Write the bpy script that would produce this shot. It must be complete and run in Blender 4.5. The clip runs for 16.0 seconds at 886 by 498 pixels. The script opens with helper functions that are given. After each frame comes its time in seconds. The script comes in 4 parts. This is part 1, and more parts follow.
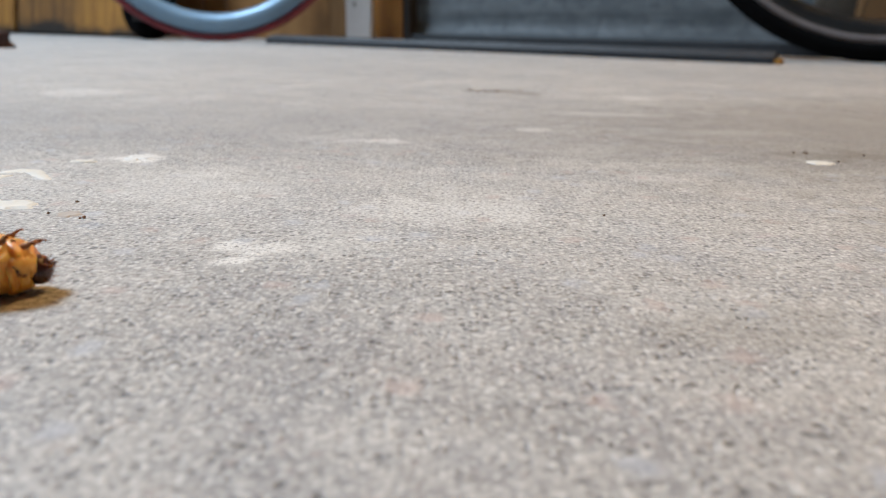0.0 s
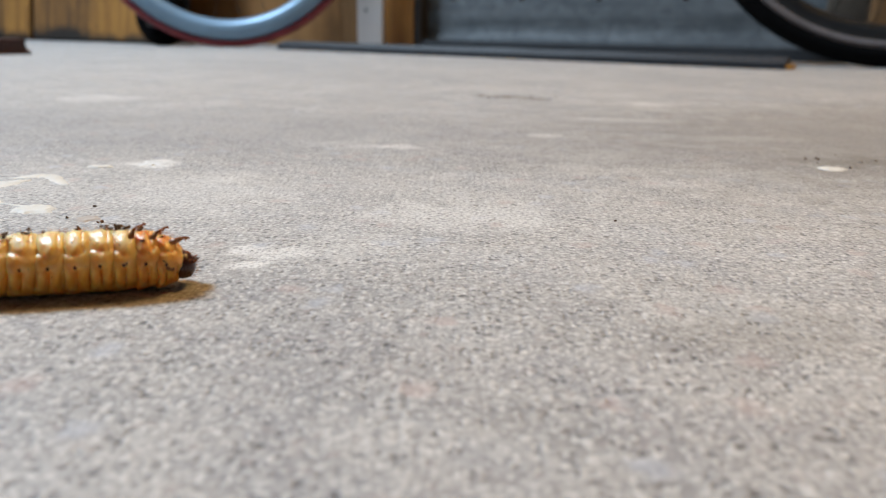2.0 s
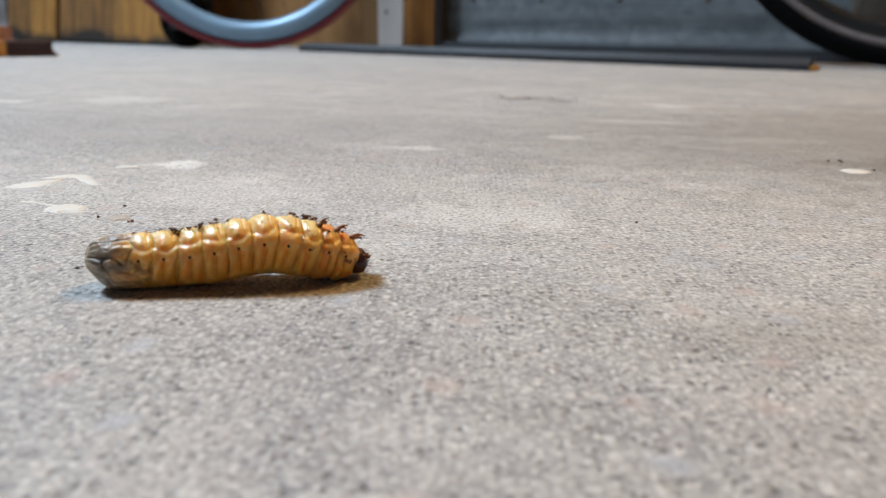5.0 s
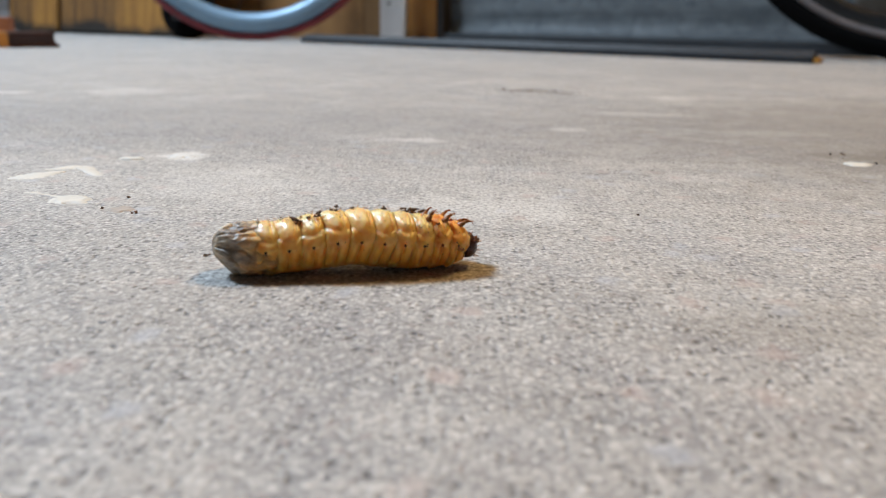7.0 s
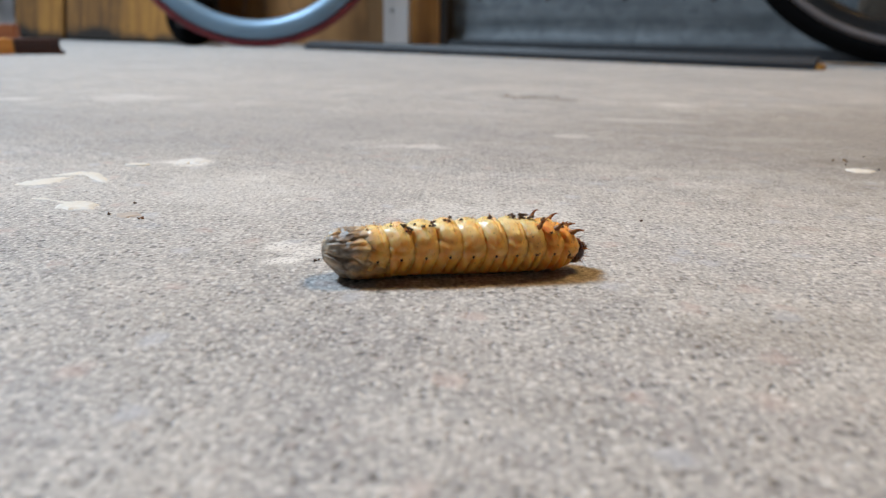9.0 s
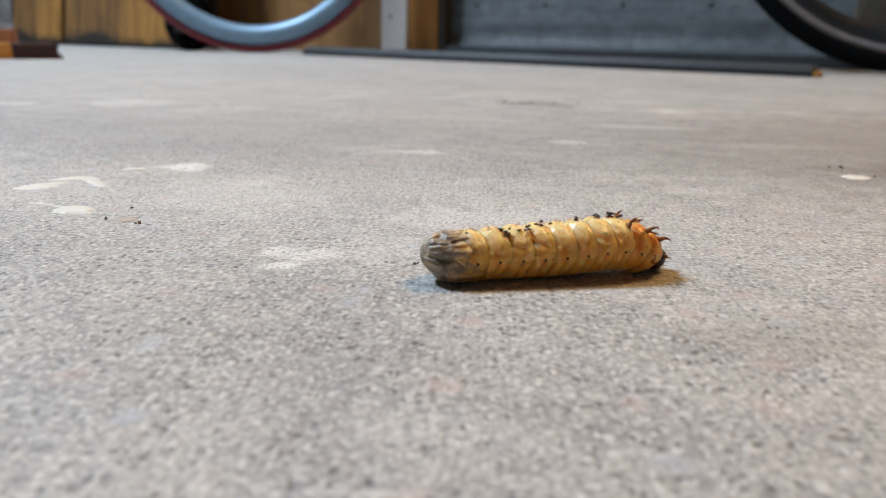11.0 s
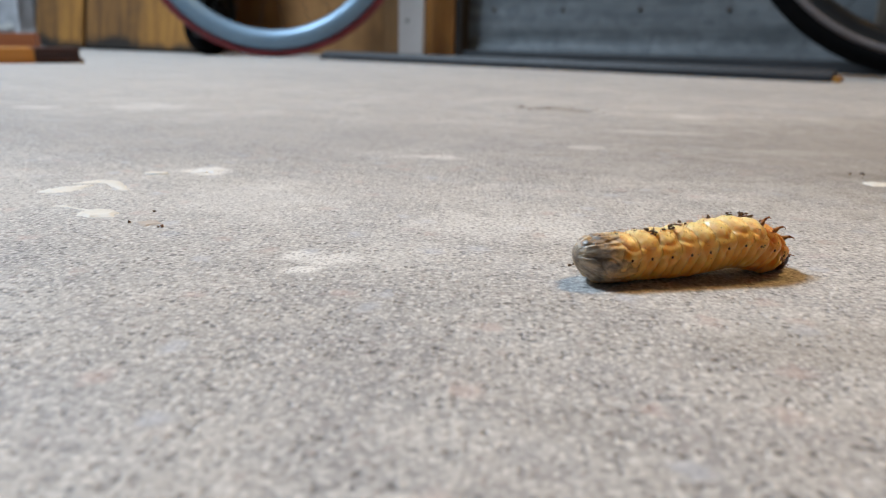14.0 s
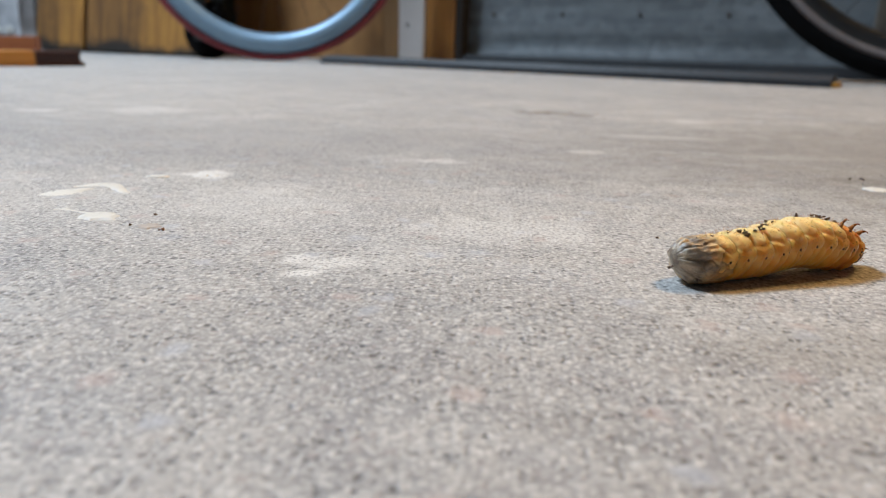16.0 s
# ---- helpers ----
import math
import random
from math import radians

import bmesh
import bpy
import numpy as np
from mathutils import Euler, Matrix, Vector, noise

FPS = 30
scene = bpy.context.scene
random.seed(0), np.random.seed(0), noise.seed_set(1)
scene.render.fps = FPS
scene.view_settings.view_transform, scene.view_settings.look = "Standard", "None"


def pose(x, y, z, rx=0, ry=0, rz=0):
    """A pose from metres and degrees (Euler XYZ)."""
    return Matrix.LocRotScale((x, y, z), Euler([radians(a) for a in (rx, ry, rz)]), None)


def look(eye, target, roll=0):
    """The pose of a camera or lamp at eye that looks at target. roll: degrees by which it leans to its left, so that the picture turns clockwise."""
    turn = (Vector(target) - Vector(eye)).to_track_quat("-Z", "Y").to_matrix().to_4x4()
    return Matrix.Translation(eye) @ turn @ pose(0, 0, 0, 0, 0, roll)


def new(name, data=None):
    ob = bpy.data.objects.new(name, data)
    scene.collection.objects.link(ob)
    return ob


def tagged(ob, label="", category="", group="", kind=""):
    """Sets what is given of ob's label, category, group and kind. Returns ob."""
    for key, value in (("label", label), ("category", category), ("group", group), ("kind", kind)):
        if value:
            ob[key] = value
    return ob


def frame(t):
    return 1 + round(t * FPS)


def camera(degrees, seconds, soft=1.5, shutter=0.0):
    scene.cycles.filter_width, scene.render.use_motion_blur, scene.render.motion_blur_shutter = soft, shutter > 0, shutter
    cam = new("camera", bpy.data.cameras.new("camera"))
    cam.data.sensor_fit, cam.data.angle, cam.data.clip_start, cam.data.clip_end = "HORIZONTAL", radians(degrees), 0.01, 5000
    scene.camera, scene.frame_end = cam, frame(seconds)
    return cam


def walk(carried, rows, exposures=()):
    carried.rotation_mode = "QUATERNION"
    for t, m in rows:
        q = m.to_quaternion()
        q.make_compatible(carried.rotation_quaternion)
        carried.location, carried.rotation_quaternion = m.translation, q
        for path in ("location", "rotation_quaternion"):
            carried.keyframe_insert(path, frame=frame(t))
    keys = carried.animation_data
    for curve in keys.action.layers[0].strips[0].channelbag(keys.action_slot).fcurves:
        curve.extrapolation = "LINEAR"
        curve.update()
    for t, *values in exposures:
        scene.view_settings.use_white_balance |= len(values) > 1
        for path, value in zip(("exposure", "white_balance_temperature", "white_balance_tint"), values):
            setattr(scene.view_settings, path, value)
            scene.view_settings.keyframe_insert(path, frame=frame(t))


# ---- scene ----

# ---------------------------------------------------------------- camera
cam = camera(61.8, 16.0, soft=1.0)
cam.data.dof.use_dof = True
cam.data.dof.focus_distance = 0.184
cam.data.dof.aperture_fstop = 17.5
# seconds, eye x y z, yaw, pitch, roll
PATH = [
    (0, 0.00000, 0.00000, 0.04900, 0.000, -17.074, 1.043),
    (0.5, 0.00002, 0.00007, 0.04889, -0.068, -17.222, 1.038),
    (1, -0.00029, -0.00084, 0.04920, 0.252, -16.667, 1.022),
    (1.5, -0.00057, -0.00164, 0.04942, 0.582, -16.428, 0.998),
    (2, -0.00057, -0.00161, 0.04936, 0.819, -16.680, 0.951),
    (2.5, -0.00089, -0.00235, 0.04956, 1.100, -16.647, 0.976),
    (3, -0.00081, -0.00261, 0.04958, 1.335, -16.510, 0.879),
    (3.5, -0.00081, -0.00223, 0.04951, 1.452, -17.163, 0.817),
    (4, -0.00132, -0.00353, 0.04973, 1.826, -16.628, 0.803),
    (4.5, -0.00145, -0.00401, 0.04984, 2.242, -16.537, 0.750),
    (7, -0.00158, -0.00488, 0.05000, 2.445, -17.215, 0.932),
    (7.5, -0.00191, -0.00651, 0.05044, 3.012, -16.355, 0.896),
    (8, -0.00188, -0.00632, 0.05031, 2.939, -16.487, 0.882),
    (8.5, -0.00188, -0.00630, 0.05030, 2.815, -16.569, 0.878),
    (9, -0.00179, -0.00605, 0.05023, 2.692, -16.744, 0.916),
    (11.5, -0.00164, -0.00630, 0.05025, 2.495, -16.258, 1.102),
    (12, -0.00190, -0.00616, 0.05037, 2.750, -16.386, 1.194),
    (12.5, -0.00234, -0.00611, 0.05040, 3.147, -16.613, 1.290),
    (13, -0.00243, -0.00618, 0.05042, 3.117, -16.659, 1.328),
    (13.5, -0.00246, -0.00632, 0.05041, 3.096, -16.560, 1.274),
    (14, -0.00260, -0.00703, 0.05070, 3.719, -16.015, 1.128),
    (14.5, -0.00282, -0.00736, 0.05075, 3.484, -15.578, 1.268),
    (15, -0.00286, -0.00704, 0.05073, 3.455, -15.905, 1.301),
    (15.5, -0.00271, -0.00728, 0.05074, 3.359, -15.917, 1.292),
    (16, -0.00289, -0.00728, 0.05073, 3.680, -15.702, 1.300),
]
walk(cam, [(t, pose(x, y, z, 90 + pitch, 0, yaw) @ pose(0, 0, 0, 0, 0, roll)) for t, x, y, z, yaw, pitch, roll in PATH])

# ---------------------------------------------------------------- light
# The garage's long wall runs at an angle to the camera; AX is along it, NX into it.
AX, NX = Vector((0.905, -0.424, 0)).normalized(), Vector((0.424, 0.905, 0)).normalized()
TURN = math.degrees(math.atan2(AX.y, AX.x))
WALL_B = 1.56


def at_wall(a, b, z=0.0):
    """A place from metres along the long wall and towards it."""
    return AX * a + NX * b + Vector((0, 0, z))


scene.view_settings.exposure = -0.08
world = bpy.data.worlds.new("world")
scene.world = world
world.use_nodes = True
sky = world.node_tree.nodes.new("ShaderNodeTexSky")
sky.sky_type, sky.sun_disc = "NISHITA", False
sky.sun_elevation, sky.sun_rotation = radians(40), radians(120)
world.node_tree.links.new(sky.outputs[0], world.node_tree.nodes["Background"].inputs[0])
world.node_tree.nodes["Background"].inputs[1].default_value = 0.1


def area_lamp(name, place, target, size_x, size_y, watts, colour):
    data = bpy.data.lights.new(name, "AREA")
    data.shape, data.size, data.size_y, data.energy, data.color = "RECTANGLE", size_x, size_y, watts, colour
    ob = new(name, data)
    ob.matrix_world = look(place, target)
    return ob


# cool daylight through the roof window, and the warm garage lamp on the other side:
# each end of the grub has the shadow of one, tinted by the other
WEST_A = -3.0
ROOF_WINDOW = Vector((-1.75, 1.08, 2.5))
area_lamp("roof_window", ROOF_WINDOW - Vector((0, 0, 0.02)), (0.1, 0.25, 0), 0.56, 0.56, 143, (0.66, 0.826, 0.995))
area_lamp("garage_lamp", (0.94, 1.10, 2.06), (-1.2, -0.6, 0), 0.56, 0.56, 24.5, (1.0, 0.585, 0.200)).data.spread = radians(130)


# ---------------------------------------------------------------- materials
def material(name, colour, rough=0.6, metal=0.0):
    m = bpy.data.materials.new(name)
    m.use_nodes = True
    b = m.node_tree.nodes["Principled BSDF"]
    b.inputs["Base Color"].default_value = (*colour, 1)
    b.inputs["Roughness"].default_value = rough
    b.inputs["Metallic"].default_value = metal
    return m


class Nodes:
    """Short names for the nodes of a material."""

    def __init__(self, m):
        self.tree = m.node_tree
        self.bsdf = m.node_tree.nodes["Principled BSDF"]

    def add(self, kind, **values):
        n = self.tree.nodes.new(kind)
        for k, v in values.items():
            if k in n.inputs:
                n.inputs[k].default_value = v
        return n

    def link(self, a, b):
        self.tree.links.new(a, b)

    def coords(self, which="Object"):
        return self.tree.nodes.new("ShaderNodeTexCoord").outputs[which]

    def mapped(self, vector, scale):
        n = self.tree.nodes.new("ShaderNodeMapping")
        n.inputs["Scale"].default_value = scale
        self.link(vector, n.inputs["Vector"])
        return n.outputs[0]

    def noise(self, vector, scale, detail=3.0, rough=0.55):
        n = self.add("ShaderNodeTexNoise", Scale=scale, Detail=detail, Roughness=rough)
        self.link(vector, n.inputs["Vector"])
        return n.outputs[0]

    def cells(self, vector, scale, flat=False):
        n = self.add("ShaderNodeTexVoronoi", Scale=scale)
        if flat:
            n.voronoi_dimensions = "2D"
        self.link(vector, n.inputs["Vector"])
        return n

    def ramp(self, value, *stops):
        n = self.tree.nodes.new("ShaderNodeValToRGB")
        el = n.color_ramp.elements
        while len(el) < len(stops):
            el.new(0.5)
        for e, (at, c) in zip(el, stops):
            e.position = at
            e.color = (c, c, c, 1) if isinstance(c, (int, float)) else (*c, 1)
        self.link(value, n.inputs[0])
        return n.outputs[0]

    def mix(self, fac, a, b, how="MIX"):
        n = self.tree.nodes.new("ShaderNodeMix")
        n.data_type, n.blend_type = "RGBA", how
        for v, s in ((fac, n.inputs[0]), (a, n.inputs[6]), (b, n.inputs[7])):
            if isinstance(v, (int, float)):
                s.default_value = v
            elif isinstance(v, tuple):
                s.default_value = (*v, 1)
            else:
                self.link(v, s)
        return n.outputs[2]

    def maths(self, how, a, b=0.0):
        n = self.tree.nodes.new("ShaderNodeMath")
        n.operation = how
        for v, s in ((a, n.inputs[0]), (b, n.inputs[1])):
            if isinstance(v, (int, float)):
                s.default_value = v
            else:
                self.link(v, s)
        return n.outputs[0]

    def bump(self, height, strength, distance):
        n = self.add("ShaderNodeBump", Strength=strength, Distance=distance)
        self.link(height, n.inputs["Height"])
        self.link(n.outputs[0], self.bsdf.inputs["Normal"])
        return n.outputs[0]

    def colour(self, out):
        self.link(out, self.bsdf.inputs["Base Color"])

    def rough(self, out):
        self.link(out, self.bsdf.inputs["Roughness"])


def worn(name, colour, rough, metal=0.0, big=6.0, fine=120.0, spread=0.35, relief=0.0006, stretch=(1, 1, 1)):
    """A surface of one colour with blotches, grain and fine relief."""
    m = material(name, colour, rough, metal)
    n = Nodes(m)
    v = n.mapped(n.coords(), stretch)
    blot, grain = n.noise(v, big, 4), n.noise(v, fine, 4, 0.65)
    dark = tuple(c * (1 - spread) for c in colour)
    lite = tuple(min(1, c * (1 + spread * 0.6)) for c in colour)
    c = n.mix(n.ramp(blot, (0.32, 0), (0.68, 1)), dark, lite)
    c = n.mix(0.5, c, n.mix(n.ramp(grain, (0.3, 0), (0.7, 1)), dark, lite))
    n.colour(c)
    n.rough(n.ramp(grain, (0.2, max(0.02, rough - 0.12)), (0.8, min(1, rough + 0.12))))
    if relief:
        n.bump(grain, 0.6, relief)
    return m


def concrete():
    """Cement paste with clouds, mottling, dark and pale sand grains, a few coloured pebbles."""
    m = material("concrete", (0.4, 0.385, 0.37), 0.7)
    n = Nodes(m)
    v = n.coords()
    cloud, blotch, drift = n.noise(n.mapped(v, (0.7, 1.6, 1)), 4.2, 6, 0.62), n.noise(v, 38.0, 5, 0.65), n.noise(n.mapped(v, (1, 2.4, 1)), 13.0, 5, 0.6)
    paste = n.mix(n.ramp(cloud, (0.40, 0), (0.58, 1)), (0.29, 0.283, 0.28), (0.455, 0.43, 0.40))
    paste = n.mix(n.ramp(drift, (0.46, 0.0), (0.64, 0.6)), paste, (0.34, 0.315, 0.29))
    paste = n.mix(n.ramp(drift, (0.34, 0.6), (0.46, 0.0)), paste, (0.44, 0.445, 0.455))
    paste = n.mix(n.ramp(blotch, (0.44, 0.0), (0.62, 0.6)), paste, (0.45, 0.42, 0.39))
    smudge, film = n.noise(n.mapped(v, (1.0, 1.7, 1)), 24.0, 6, 0.68), n.noise(n.mapped(v, (1.6, 0.8, 1)), 15.0, 6, 0.7)
    paste = n.mix(n.ramp(smudge, (0.48, 0.0), (0.60, 0.60)), paste, (0.275, 0.265, 0.27))
    paste = n.mix(n.ramp(film, (0.54, 0.0), (0.66, 0.7)), paste, (0.54, 0.52, 0.49))
    # the sand grains lie a little longer along the trowel's strokes
    place = n.tree.nodes.new("ShaderNodeNewGeometry").outputs["Position"]
    g = n.mapped(place, (1.0, 0.90, 1))
    mottle, grit, clump = n.noise(g, 380.0, 4, 0.65), n.noise(g, 1000.0, 3, 0.65), n.noise(v, 120.0, 3, 0.6)

    def warped(scale, far):
        wn = n.add("ShaderNodeTexNoise", Scale=scale, Detail=2.0)
        n.link(g, wn.inputs["Vector"])
        k = n.tree.nodes.new("ShaderNodeVectorMath")
        k.operation = "SCALE"
        k.inputs["Scale"].default_value = far
        n.link(wn.outputs["Color"], k.inputs[0])
        p = n.tree.nodes.new("ShaderNodeVectorMath")
        p.operation = "ADD"
        n.link(g, p.inputs[0])
        n.link(k.outputs[0], p.inputs[1])
        return p.outputs[0]

    bent = warped(1100.0, 0.0013)

    def grains(scale, share, size, soft=0.12):
        """Roundish sand grains: 1 inside those of the cells that have one; and the cell's own tone."""
        cell = n.cells(bent, scale, True)
        t = n.tree.nodes.new("ShaderNodeSeparateColor")
        n.link(cell.outputs["Color"], t.inputs[0])
        reach = n.maths("ADD", cell.outputs["Distance"], n.maths("MULTIPLY", t.outputs[1], size * 0.6))
        inside = n.ramp(reach, (max(0.0, size - soft), 1), (size + soft, 0))
        return n.maths("MULTIPLY", inside, n.ramp(t.outputs[0], (share - 0.01, 1), (share + 0.01, 0))), t.outputs[2]

    paste = n.mix(n.ramp(mottle, (0.36, 0.40), (0.52, 0.0)), paste, (0.25, 0.24, 0.235))
    paste = n.mix(n.ramp(mottle, (0.50, 0.0), (0.64, 0.40)), paste, (0.58, 0.56, 0.53))
    paste = n.mix(n.ramp(grit, (0.36, 0.45), (0.48, 0.0)), paste, (0.18, 0.170, 0.166))
    paste = n.mix(n.ramp(grit, (0.54, 0.0), (0.64, 0.60)), paste, (0.66, 0.64, 0.61))
    grey, grey_tone = grains(420.0, 0.30, 0.42)
    c = n.mix(n.maths("MULTIPLY", grey, 0.42), paste, n.mix(n.ramp(grey_tone, (0.35, 0), (0.65, 1)), (0.20, 0.195, 0.20), (0.34, 0.285, 0.265)))
    pale, _ = grains(520.0, 0.28, 0.38)
    c = n.mix(n.maths("MULTIPLY", pale, 0.55), c, (0.66, 0.64, 0.61))
    patches = n.ramp(clump, (0.38, 0.30), (0.60, 1.0))
    small, _ = grains(740.0, 0.34, 0.40)
    large, _ = grains(470.0, 0.24, 0.34)
    dark = n.maths("MULTIPLY", n.maths("MAXIMUM", n.maths("MULTIPLY", small, 0.85), large), patches)
    c = n.mix(n.maths("MULTIPLY", dark, 0.77), c, (0.055, 0.050, 0.048))
    # near-white grains that put the sand's sparkle into the colour
    glint, _ = grains(850.0, 0.14, 0.36)
    c = n.mix(n.maths("MULTIPLY", glint, 0.5), c, (0.78, 0.76, 0.73))
    # coloured pebbles worn flush
    warp = n.add("ShaderNodeTexNoise", Scale=260.0, Detail=2.0)
    n.link(v, warp.inputs["Vector"])
    s = n.tree.nodes.new("ShaderNodeVectorMath")
    s.operation = "SCALE"
    s.inputs["Scale"].default_value = 0.006
    n.link(warp.outputs["Color"], s.inputs[0])
    w = n.tree.nodes.new("ShaderNodeVectorMath")
    w.operation = "ADD"
    n.link(v, w.inputs[0])
    n.link(s.outputs[0], w.inputs[1])
    pebbles = n.cells(w.outputs[0], 120.0, True)
    tone = n.tree.nodes.new("ShaderNodeSeparateColor")
    n.link(pebbles.outputs["Color"], tone.inputs[0])
    peb = n.maths("MULTIPLY", n.ramp(tone.outputs[0], (0.14, 1), (0.16, 0)), n.ramp(pebbles.outputs["Distance"], (0.15, 1), (0.42, 0)))
    stone = n.mix(n.ramp(tone.outputs[1], (0.4, 0), (0.6, 1)), (0.44, 0.34, 0.31), (0.43, 0.45, 0.50))
    c = n.mix(n.maths("MULTIPLY", peb, 0.5), c, stone)
    # pale band, greyer band beyond it, and single scuffs and stains, by their places on the floor
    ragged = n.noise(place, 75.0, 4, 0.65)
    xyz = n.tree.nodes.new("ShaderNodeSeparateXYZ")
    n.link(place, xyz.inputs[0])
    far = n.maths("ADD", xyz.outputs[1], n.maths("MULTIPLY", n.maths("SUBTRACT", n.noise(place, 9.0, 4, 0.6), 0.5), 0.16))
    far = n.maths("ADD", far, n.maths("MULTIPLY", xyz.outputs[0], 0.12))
    # the pale band puts the floor's backlit sheen and sparkle into its colour
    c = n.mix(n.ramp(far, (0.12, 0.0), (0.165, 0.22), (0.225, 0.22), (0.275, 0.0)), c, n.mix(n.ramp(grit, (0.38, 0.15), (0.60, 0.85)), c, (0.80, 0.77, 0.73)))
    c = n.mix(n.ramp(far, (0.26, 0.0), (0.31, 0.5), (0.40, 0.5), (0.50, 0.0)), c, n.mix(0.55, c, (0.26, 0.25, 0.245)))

    def spot(x, y, rx, ry, turn, bite, soft=0.25):
        """1 inside a ragged ellipse on the floor, 0 outside."""
        mp = n.tree.nodes.new("ShaderNodeMapping")
        mp.vector_type = "TEXTURE"
        mp.inputs["Location"].default_value = (x, y, 0)
        mp.inputs["Rotation"].default_value = (0, 0, radians(turn))
        mp.inputs["Scale"].default_value = (rx, ry, 1000)
        n.link(place, mp.inputs["Vector"])
        ln = n.tree.nodes.new("ShaderNodeVectorMath")
        ln.operation = "LENGTH"
        n.link(mp.outputs[0], ln.inputs[0])
        d = n.maths("ADD", ln.outputs["Value"], n.maths("MULTIPLY", n.maths("SUBTRACT", ragged, 0.5), bite))
        return n.ramp(n.maths("MULTIPLY", d, 0.5), (0.5 - soft, 1), (0.5, 0))

    chalk_sparkle = n.ramp(grit, (0.38, 0.2), (0.52, 1.0))
    # pale scuffs; the one at 0.002, 0.196 is floor sparkle put into the colour
    for x, y, rx, ry, turn, bite, k in ((-0.0405, 0.1550, 0.0100, 0.0075, 50, 2.8, 0.70), (-0.0440, 0.1486, 0.0075, 0.0034, 20, 1.6, 0.85), (-0.0485, 0.1590, 0.0035, 0.0045, 0, 1.8, 0.8), (0.002, 0.196, 0.030, 0.022, 0, 3.0, 0.45), (-0.075, 0.215, 0.03, 0.03, 0, 3.0, 0.3), (-0.1105, 0.2645, 0.012, 0.011, 0, 2.5, 0.9),
                                        (-0.028, 0.3144, 0.016, 0.008, 10, 3.0, 0.6), (0.0425, 0.3574, 0.012, 0.010, -10, 2.5, 0.6), (0.134, 0.5236, 0.016, 0.016, 0, 2.5, 0.6),
                                        (0.095, 0.4278, 0.040, 0.012, -5, 3.0, 0.45), (-0.24, 0.50, 0.035, 0.03, 0, 2.5, 0.4), (-0.309, 0.476, 0.018, 0.011, 0, 2.0, 0.7), (0.14, 0.36, 0.03, 0.012, 5, 3.0, 0.35)):
        c = n.mix(n.maths("MULTIPLY", n.maths("MULTIPLY", spot(x, y, rx, ry, turn, bite), chalk_sparkle), k), c, (0.74, 0.715, 0.68))
    # dark stains; the last two, broad, put the right side's weaker light into the colour
    for x, y, rx, ry, turn, bite, k in ((0.016, 0.568, 0.006, 0.014, 0, 1.5, 0.5), (0.037, 0.565, 0.017, 0.015, 10, 2.0, 0.75), (0.059, 0.552, 0.018, 0.012, 0, 2.0, 0.7), (0.165, 0.296, 0.035, 0.014, 5, 3.0, 0.5), (0.055, 0.118, 0.025, 0.014, 10, 2.5, 0.25), (0.30, 0.36, 0.30, 0.24, 8, 1.4, 0.42), (0.17, 0.16, 0.085, 0.075, 20, 1.4, 0.22)):
        c = n.mix(n.maths("MULTIPLY", spot(x, y, rx, ry, turn, bite), k), c, (0.17, 0.15, 0.125))
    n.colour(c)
    n.rough(n.ramp(grit, (0.35, 0.80), (0.65, 0.58)))
    height = n.maths("SUBTRACT", n.maths("ADD", n.maths("MULTIPLY", mottle, 0.4), n.maths("ADD", n.maths("MULTIPLY", grit, 0.5), n.maths("MULTIPLY", pale, 0.25))), n.maths("MULTIPLY", dark, 0.5))
    n.bump(height, 0.9, 0.00034)
    return m


def timber(name, light, dark, rough=0.55, stretch=(1, 14, 14), scale=5.0):
    m = material(name, light, rough)
    n = Nodes(m)
    v = n.mapped(n.coords(), stretch)
    grain, fine = n.noise(v, scale, 6, 0.65), n.noise(v, scale * 9, 3, 0.6)
    stain = n.noise(n.coords(), 7.0, 4, 0.6)
    c = n.mix(n.ramp(grain, (0.33, 0), (0.66, 1)), dark, light)
    c = n.mix(n.ramp(stain, (0.5, 0), (0.72, 0.55)), c, tuple(k * 0.45 for k in dark))
    n.colour(c)
    n.bump(fine, 0.4, 0.0005)
    return m


